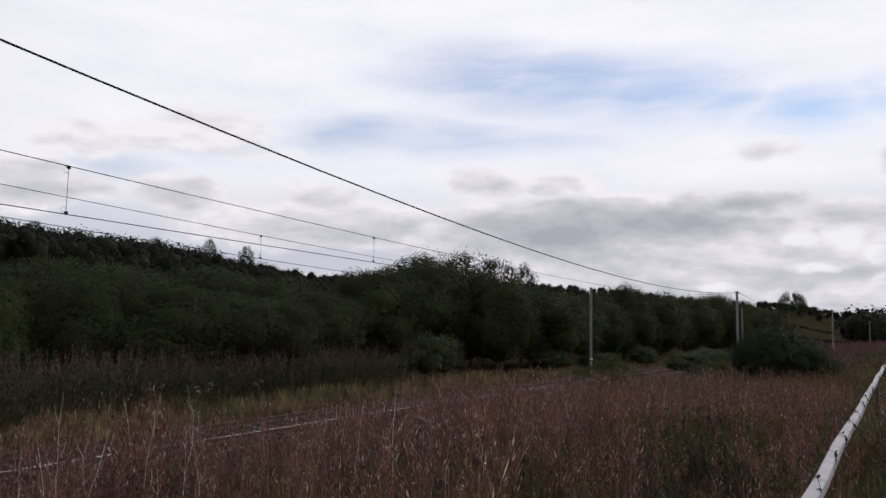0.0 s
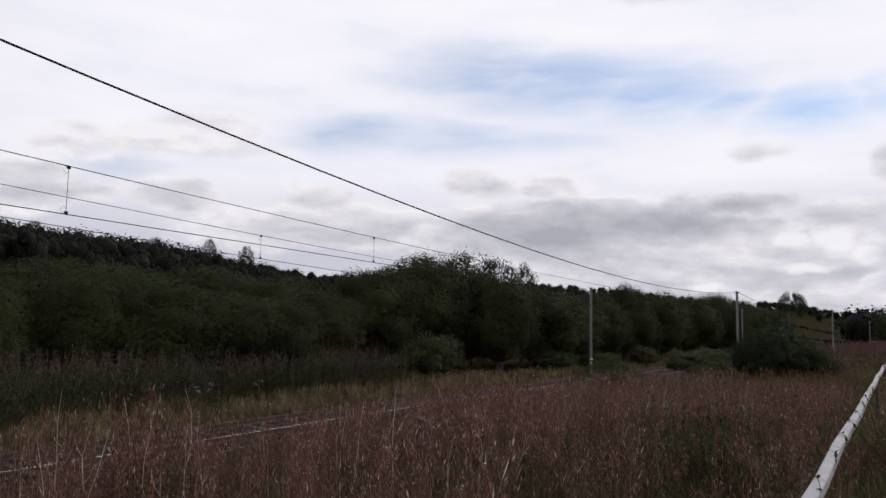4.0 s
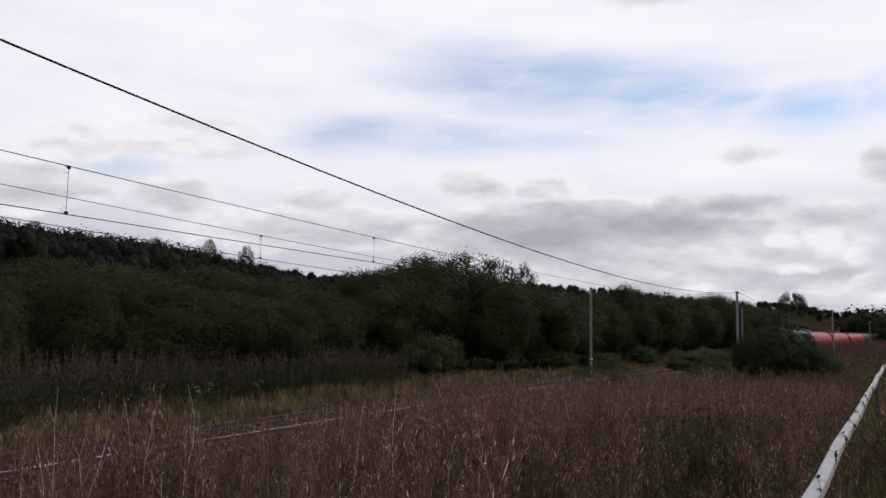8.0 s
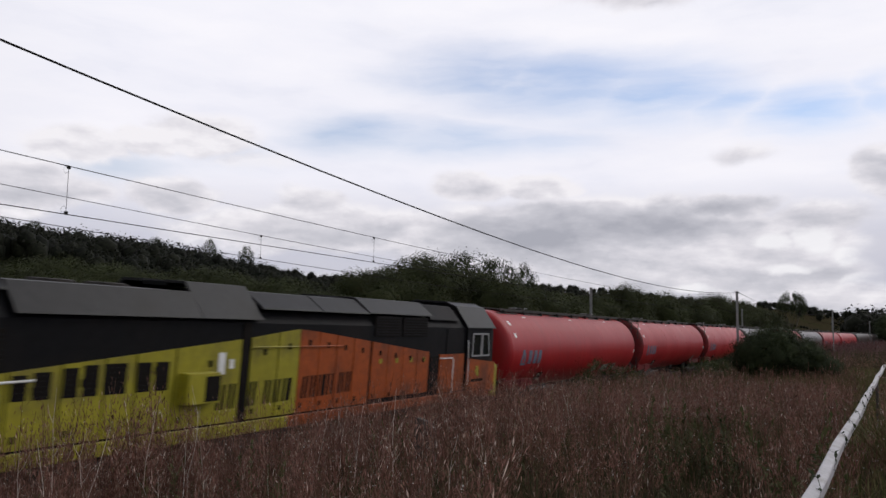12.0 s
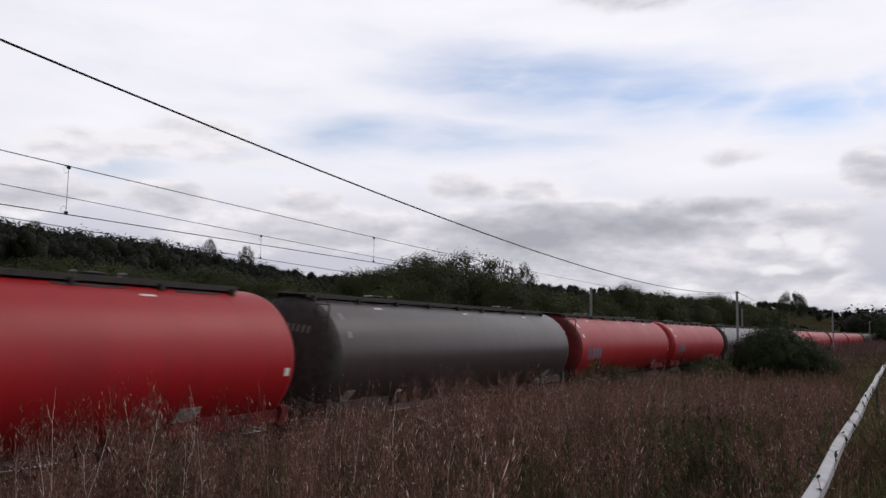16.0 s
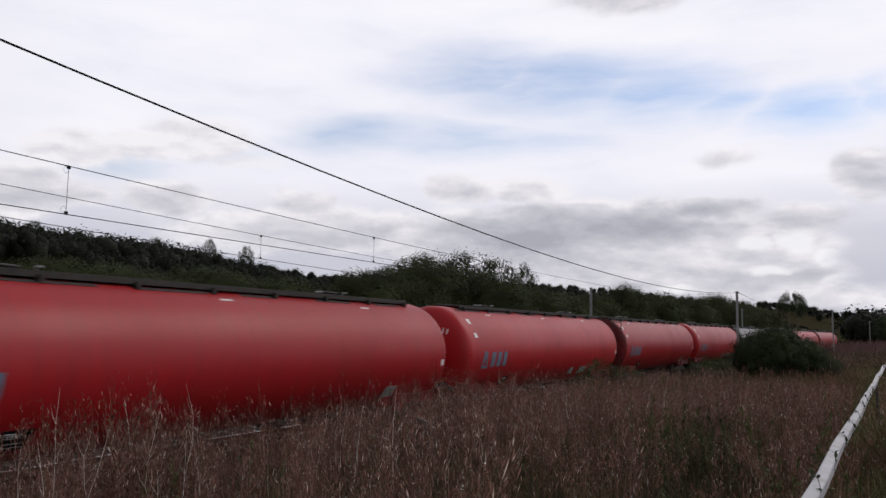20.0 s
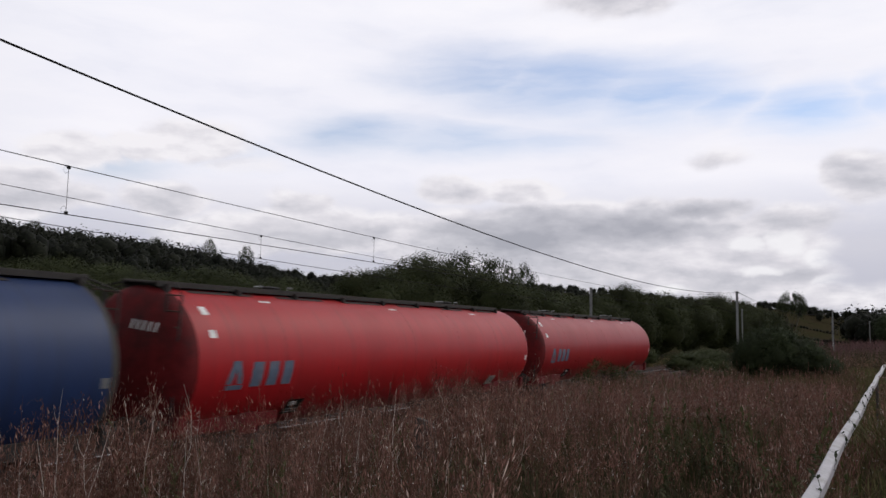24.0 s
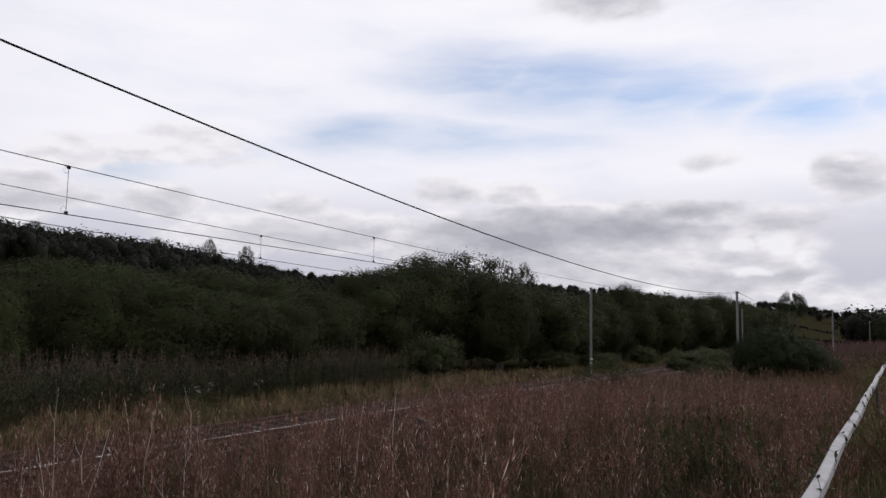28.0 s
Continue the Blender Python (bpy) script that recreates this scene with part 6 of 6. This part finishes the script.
    # frame ends, solebars, bogies
    for sy in (-1, 1):
        y0, y1 = sorted((sy * 5.2, sy * 8.15))
        for sx in (-1, 1):
            part("solebar", Geo().box(*sorted((sx * 0.95, sx * 1.10)), y0, y1, 0.86, 1.12, 0.01), end_mat, w)
            part("saddle", Geo().along_x([(sy * 5.85, 0.9), (sy * 6.4, 0.9), (sy * 6.25, 1.5), (sy * 5.75, 1.5)], *sorted((sx * 0.85, sx * 1.02))), end_mat, w)
            part("frame_plate", Geo().box(*sorted((sx * 1.10, sx * 1.13)), sy * 6.1 - 0.28, sy * 6.1 + 0.28, 0.74, 1.16, 0.01), end_mat, w)
        part("headstock", Geo().box(-1.2, 1.2, *sorted((sy * 8.0 + 0.15, sy * 8.2 + 0.15)), 0.82, 1.22, 0.02), end_mat, w)
        make_buffers(w, sy * 8.2 + 0.15, sy * 1.0)
        make_bogie(w, sy * 6.1, 2.0, 2, GRIME)
    part("outlet_valve", Geo().tube([(0, -0.3, 1.1), (0, -0.3, 0.6), (0.6, -0.3, 0.55), (1.1, -0.3, 0.6)], 0.07, 8), GRIME, w)
    part("brake_cylinder", Geo().lathe_y([(0.18, 1.4), (0.2, 1.45), (0.2, 2.0), (0.18, 2.05)], 14, 0.5, 0.8), GRIME, w)
    # side markings
    for sx in (-1, 1):
        def patch(name, y0, y1, z0, z1, m, label=""):
            pts = []
            for z in (z0, (z0 + z1) / 2, z1):
                pts.append((sx * math.sqrt(max(0.01, R_TANK ** 2 - (z - Z_TANK) ** 2)), z))
            q = [(x + sx * 0.004, z) for x, z in pts] + [(x - sx * 0.02, z) for x, z in pts[::-1]]
            part(name, Geo().along_y(q, y0, y1), m, body, label)
        for y, z in ((-7.55, 3.02), (-7.55, 2.62)):
            patch("hazard_label", y, y + 0.17, z, z + 0.14, WHITE if logo else GREY_TEXT)
        patch("capacity_label", 7.85, 8.0, 1.86, 2.02, WHITE if logo else GREY_TEXT)
        for y, ln in (((5.2, 0.5),) if ladder_lead else ((1.8, 0.5), (3.1, 0.95), (4.7, 0.5))) if logo else ((-7.4, 0.34), (5.9, 0.42)):
            g = Geo().hull([[(sx * (1.08 + o), y, 1.12), (sx * (1.08 + o), y + ln, 1.12), (sx * (1.275 + o), y + ln, 1.40), (sx * (1.275 + o), y, 1.40)] for o in (0.0, 0.015)])
            dp = part("data_panel", g, PANEL, w, "off-white data panel")
            for k in range(4):
                zz = 1.17 + k * 0.055
                xx = 1.08 + (zz - 1.12) * 0.696 + 0.016
                part("text_bar", Geo().box(*sorted((sx * (xx - 0.01), sx * (xx + 0.012))), y + 0.04, y + ln * (0.9 - 0.12 * (k % 2)), zz, zz + 0.022), GREY_TEXT, dp)
        plate = part("code_plate", Geo().hull([[(sx * (1.01 + o), -5.02, 1.02), (sx * (1.01 + o), -4.50, 1.02), (sx * (1.24 + o), -4.50, 1.34), (sx * (1.24 + o), -5.02, 1.34)] for o in (0.0, 0.015)]), LETTER, w, "black code plate with white letters")
        if sx > 0:
            code = part("code_text", words_mesh("TEA", 0.15, WHITE), None, plate)
            code.matrix_local = Matrix.Translation((1.165, -4.98, 1.205)) @ Matrix.Rotation(radians(35.7), 4, "Y") @ Matrix(((0, 0, 1, 0), (1, 0, 0, 0), (0, 1, 0, 0), (0, 0, 0, 1)))
            for k in range(2):
                part("text_bar", Geo().box(1.075 - k * 0.044, 1.108 - k * 0.044, -4.97, -4.62 + 0.05 * k, 1.12 - k * 0.06, 1.145 - k * 0.06), GREY_TEXT, plate)
        if logo:
            # company mark reduced to plain shapes: a split triangle and three blocks
            for y0, y1, z0, z1, lean in ((-7.15, -7.00, 1.77, 2.20, 0.16), (-6.84, -6.69, 1.77, 2.20, -0.10), (-7.14, -6.68, 1.66, 1.75, 0.0),
                                         (-6.48, -6.16, 1.70, 2.17, 0.05), (-6.00, -5.70, 1.70, 2.17, 0.05), (-5.54, -5.24, 1.70, 2.17, 0.05)):
                rings = []
                for o in (-0.02, 0.006):
                    near, far = [], []
                    for k in range(4):
                        z = z0 + (z1 - z0) * k / 3
                        x = sx * (math.sqrt(R_TANK ** 2 - (z - Z_TANK) ** 2) + o)
                        near.append((x, y0 + lean * k / 3, z)), far.append((x, y1 + lean * k / 3, z))
                    rings.append(near + far[::-1])
                part("mark_shape", strip_solid(rings), LOGO, body)
    return w


# ---- how the train runs ----
WAGON_PITCH, FIRST_TAIL = 17.803, 28.955


def tail_of_first(t):
    """Arc length of the first wagon's tail end at t seconds; the train gathers speed slightly."""
    return FIRST_TAIL - 24.749 * (t - 12.5) - 0.01936 * (t - 12.5) ** 2


def run_on_line(ob, offset, half):
    """Keys a vehicle along the line: it rides on two bogies, half a metre count before and behind its middle."""
    rows = []
    for i in range(57):
        t = i * 0.5
        s = tail_of_first(t) + offset
        a, b = on_line(s - half), on_line(s + half)
        h = math.atan2(b[0] - a[0], b[1] - a[1])
        rows.append((t, Matrix.Translation(((a[0] + b[0]) / 2, (a[1] + b[1]) / 2, 0.10)) @ Matrix.Rotation(-h, 4, "Z") @ Matrix.Rotation(cant(s), 4, "Y")))
    walk(ob, rows)


LOCO = make_loco()
WAGONS = []


def make_train():
    kinds = {}
    colours = "RRRGRGRRGGRRRRGBRR"
    ladders = "pllplllplplplplpll"
    for c, l in zip(colours, ladders):
        key = c + l
        if key not in kinds:
            mat, words = {"R": (RED, "weathered red"), "G": (GREY, "sooty dark grey"), "B": (BLUE, "dark blue")}[c]
            kinds[key] = make_wagon(mat, SOOT_SHADE_RED if c == "R" else GRIME, l == "l", c == "R", words)
            WAGONS.append(kinds[key])
        else:
            WAGONS.append(copy_thing(kinds[key], Matrix()))


make_train()


# ---- low clouds drifting under the high veil ----
# place and half-size in radians across and up, how thick, how grey underneath
HEAPS = ((-0.429, 0.214, 0.085, 0.037, 0.90, 0.16), (-0.356, 0.225, 0.075, 0.028, 0.75, 0.16), (-0.291, 0.237, 0.105, 0.042, 0.85, 0.12), (-0.237, 0.211, 0.100, 0.022, 0.30, 0.10),
         (-0.489, 0.157, 0.100, 0.048, 0.95, 0.42), (-0.320, 0.162, 0.090, 0.034, 0.95, 0.45), (-0.425, 0.157, 0.080, 0.026, 0.60, 0.30), (-0.145, 0.165, 0.075, 0.026, 0.70, 0.32),
         (0.060, 0.187, 0.085, 0.028, 0.95, 0.34), (0.145, 0.183, 0.075, 0.025, 0.90, 0.34), (0.138, 0.131, 0.225, 0.053, 1.00, 0.90), (0.274, 0.140, 0.212, 0.048, 1.00, 0.80),
         (0.370, 0.157, 0.115, 0.022, 0.80, 0.70), (0.220, 0.096, 0.335, 0.044, 0.90, 0.45), (0.412, 0.113, 0.163, 0.053, 0.90, 0.35), (0.471, 0.136, 0.105, 0.035, 0.70, 0.30))
LOW_HEAPS = ((0.047, 0.109, 0.176, 0.044, 0.80, 0.50), (0.381, 0.074, 0.228, 0.035, 0.90, 0.50), (-0.130, 0.127, 0.280, 0.050, 0.85, 0.42), (0.378, 0.213, 0.070, 0.022, 0.36, 0.14),
             (0.549, 0.186, 0.070, 0.040, 0.85, 0.50), (0.257, 0.422, 0.148, 0.044, 0.80, 0.50), (0.15, 0.045, 0.8, 0.05, 0.70, 0.45))
PUFFS = ((0.415, 0.112, 0.036, 0.017), (0.464, 0.113, 0.048, 0.024), (0.502, 0.092, 0.036, 0.018), (0.331, 0.056, 0.045, 0.011), (0.548, 0.096, 0.065, 0.030), (0.577, 0.118, 0.045, 0.022),
         (0.52, 0.066, 0.060, 0.014), (0.44, 0.080, 0.045, 0.010))


def make_clouds():
    """A wide shell of broken cumulus round the place; cloud heaps where they stood, thin noise elsewhere."""
    mat = bpy.data.materials.new("low_cloud")
    mat.use_nodes = True
    add, link = nodes_of(mat.node_tree)
    co = add("ShaderNodeTexCoord")
    way = add("ShaderNodeVectorMath", operation="NORMALIZE")
    link(co.outputs["Object"], way.inputs[0])
    turn = add("ShaderNodeVectorRotate", rotation_type="Z_AXIS")
    turn.inputs["Angle"].default_value = -YAW
    link(way.outputs[0], turn.inputs["Vector"])
    sep = add("ShaderNodeSeparateXYZ")
    link(turn.outputs[0], sep.inputs[0])
    ahead = add("ShaderNodeMath", operation="ARCTAN2")
    link(sep.outputs[0], ahead.inputs[0]), link(sep.outputs[1], ahead.inputs[1])
    up = add("ShaderNodeMath", operation="ARCSINE")
    link(sep.outputs[2], up.inputs[0])
    uv = add("ShaderNodeCombineXYZ")
    link(ahead.outputs[0], uv.inputs[0]), link(up.outputs[0], uv.inputs[1])

    def puffs(lift):
        mv = add("ShaderNodeVectorMath", operation="ADD")
        mv.inputs[1].default_value = (0, lift, 0)
        link(uv.outputs[0], mv.inputs[0])
        st = add("ShaderNodeVectorMath", operation="MULTIPLY")
        st.inputs[1].default_value = (1.0, 2.1, 1.0)
        link(mv.outputs[0], st.inputs[0])
        n = add("ShaderNodeTexNoise", Scale=8.5, Detail=10.0, Roughness=0.55)
        link(st.outputs[0], n.inputs["Vector"])
        return n.outputs[0]
    n0, n1 = puffs(0.0), puffs(0.014)
    wob = add("ShaderNodeTexNoise", Scale=16.0, Detail=6.0)
    link(uv.outputs[0], wob.inputs["Vector"])
    sb = add("ShaderNodeVectorMath", operation="SUBTRACT")
    sb.inputs[1].default_value = (0.5, 0.5, 0.5)
    link(wob.outputs["Color"], sb.inputs[0])
    sc = add("ShaderNodeVectorMath", operation="MULTIPLY")
    sc.inputs[1].default_value = (0.06, 0.03, 0)
    link(sb.outputs[0], sc.inputs[0])
    bent = add("ShaderNodeVectorMath", operation="ADD")
    link(uv.outputs[0], bent.inputs[0]), link(sc.outputs[0], bent.inputs[1])

    def scaled(value, k):
        m = add("ShaderNodeMath", operation="MULTIPLY")
        m.inputs[1].default_value = k
        link(value, m.inputs[0])
        return m.outputs[0]

    def centred(value, k):
        m = add("ShaderNodeMath", operation="SUBTRACT")
        m.inputs[1].default_value = 0.5
        link(value, m.inputs[0])
        return scaled(m.outputs[0], k)
    thick, grey = [], []
    for cx, cy, rx, ry, k, d in (*HEAPS, *LOW_HEAPS):
        patch = soft_patch(add, link, bent.outputs[0], cx, cy, rx, ry)
        thick.append(scaled(patch, k))
        grey.append(scaled(soft_patch(add, link, bent.outputs[0], cx, cy - ry * 0.12, rx, ry), d))
    cover = total(add, link, [total(add, link, thick, "MAXIMUM"), centred(n0, 0.80)])
    alpha = add("ShaderNodeMapRange", interpolation_type="SMOOTHSTEP")
    for i, v in ((1, 0.06), (2, 0.42), (3, 0.0), (4, 0.94)):
        alpha.inputs[i].default_value = v
    link(cover, alpha.inputs[0])
    # lit tops and grey bellies, with long flat streaks inside the bank
    diff = add("ShaderNodeMath", operation="SUBTRACT")
    link(n1, diff.inputs[0]), link(n0, diff.inputs[1])
    flat = add("ShaderNodeVectorMath", operation="MULTIPLY")
    flat.inputs[1].default_value = (1.0, 5.0, 1.0)
    link(bent.outputs[0], flat.inputs[0])
    bands = add("ShaderNodeTexNoise", Scale=7.0, Detail=6.0, Roughness=0.5)
    link(flat.outputs[0], bands.inputs["Vector"])
    tone = total(add, link, [total(add, link, grey, "MAXIMUM"), scaled(diff.outputs[0], 1.3), centred(bands.outputs[0], 0.85)])
    shade = ramp(add, (0.0, (0.90, 0.875, 0.91)), (0.22, (0.74, 0.72, 0.77)), (0.45, (0.58, 0.575, 0.63)), (0.85, (0.39, 0.395, 0.45)))
    link(tone, shade.inputs[0])
    puff = total(add, link, [total(add, link, [soft_patch(add, link, bent.outputs[0], *c) for c in PUFFS], "MAXIMUM"), centred(n0, 1.5)])
    crisp = add("ShaderNodeMapRange", interpolation_type="SMOOTHSTEP")
    for i, v in ((1, 0.15), (2, 0.85), (3, 0.0), (4, 0.75)):
        crisp.inputs[i].default_value = v
    link(puff, crisp.inputs[0])
    lit = add("ShaderNodeMixRGB")
    lit.inputs[2].default_value = (0.95, 0.94, 0.965, 1)
    link(crisp.outputs[0], lit.inputs[0]), link(shade.outputs[0], lit.inputs[1])
    shade = lit
    em = add("ShaderNodeEmission", Strength=1.0)
    link(shade.outputs[0], em.inputs[0])
    tr = add("ShaderNodeBsdfTransparent")
    mx = add("ShaderNodeMixShader")
    link(alpha.outputs[0], mx.inputs[0]), link(tr.outputs[0], mx.inputs[1]), link(em.outputs[0], mx.inputs[2])
    out = add("ShaderNodeOutputMaterial")
    link(mx.outputs[0], out.inputs[0])
    rings = []
    for e in (-1, 4, 9, 15, 22, 30, 40, 52, 65, 78, 89.9):
        r, z = 4100 * math.cos(radians(e)), 4100 * math.sin(radians(e))
        rings.append([(r * math.cos(a), r * math.sin(a), z) for a in np.linspace(0, 2 * math.pi, 64, endpoint=False)])
    ob = part("cloud_layer", Geo().hull(rings, False), mat, None, smooth=True)
    tagged(ob, "broken grey-white cumulus drifting below a bright veil", "clouds", kind="structure")
    return ob


CLOUDS = make_clouds()


def motions():
    run_on_line(LOCO, -38.18 + LOCO_HALF, 6.2)
    for i, w in enumerate(WAGONS):
        run_on_line(w, i * WAGON_PITCH - 8.35, 6.1)
    for st, i in STALKS:
        base = st.location.copy()
        rows = [(t * 0.7, Matrix.Translation(base) @ Matrix.Rotation(radians(1.6 * math.sin(t * 1.3 + i) + 0.8 * math.sin(t * 2.9 + 2 * i)), 4, 'Y')) for t in range(41)]
        walk(st, rows)
    # the cloud shell drifts towards a point left of the view
    drift = Vector((-math.sin(YAW + 0.58), math.cos(YAW + 0.58), 0.0)) * 340.0
    walk(CLOUDS, [(t, Matrix.Translation(Vector((EYE.x, EYE.y, 0)) + drift * t / 28)) for t in (0.0, 14.0, 28.0)])

motions()
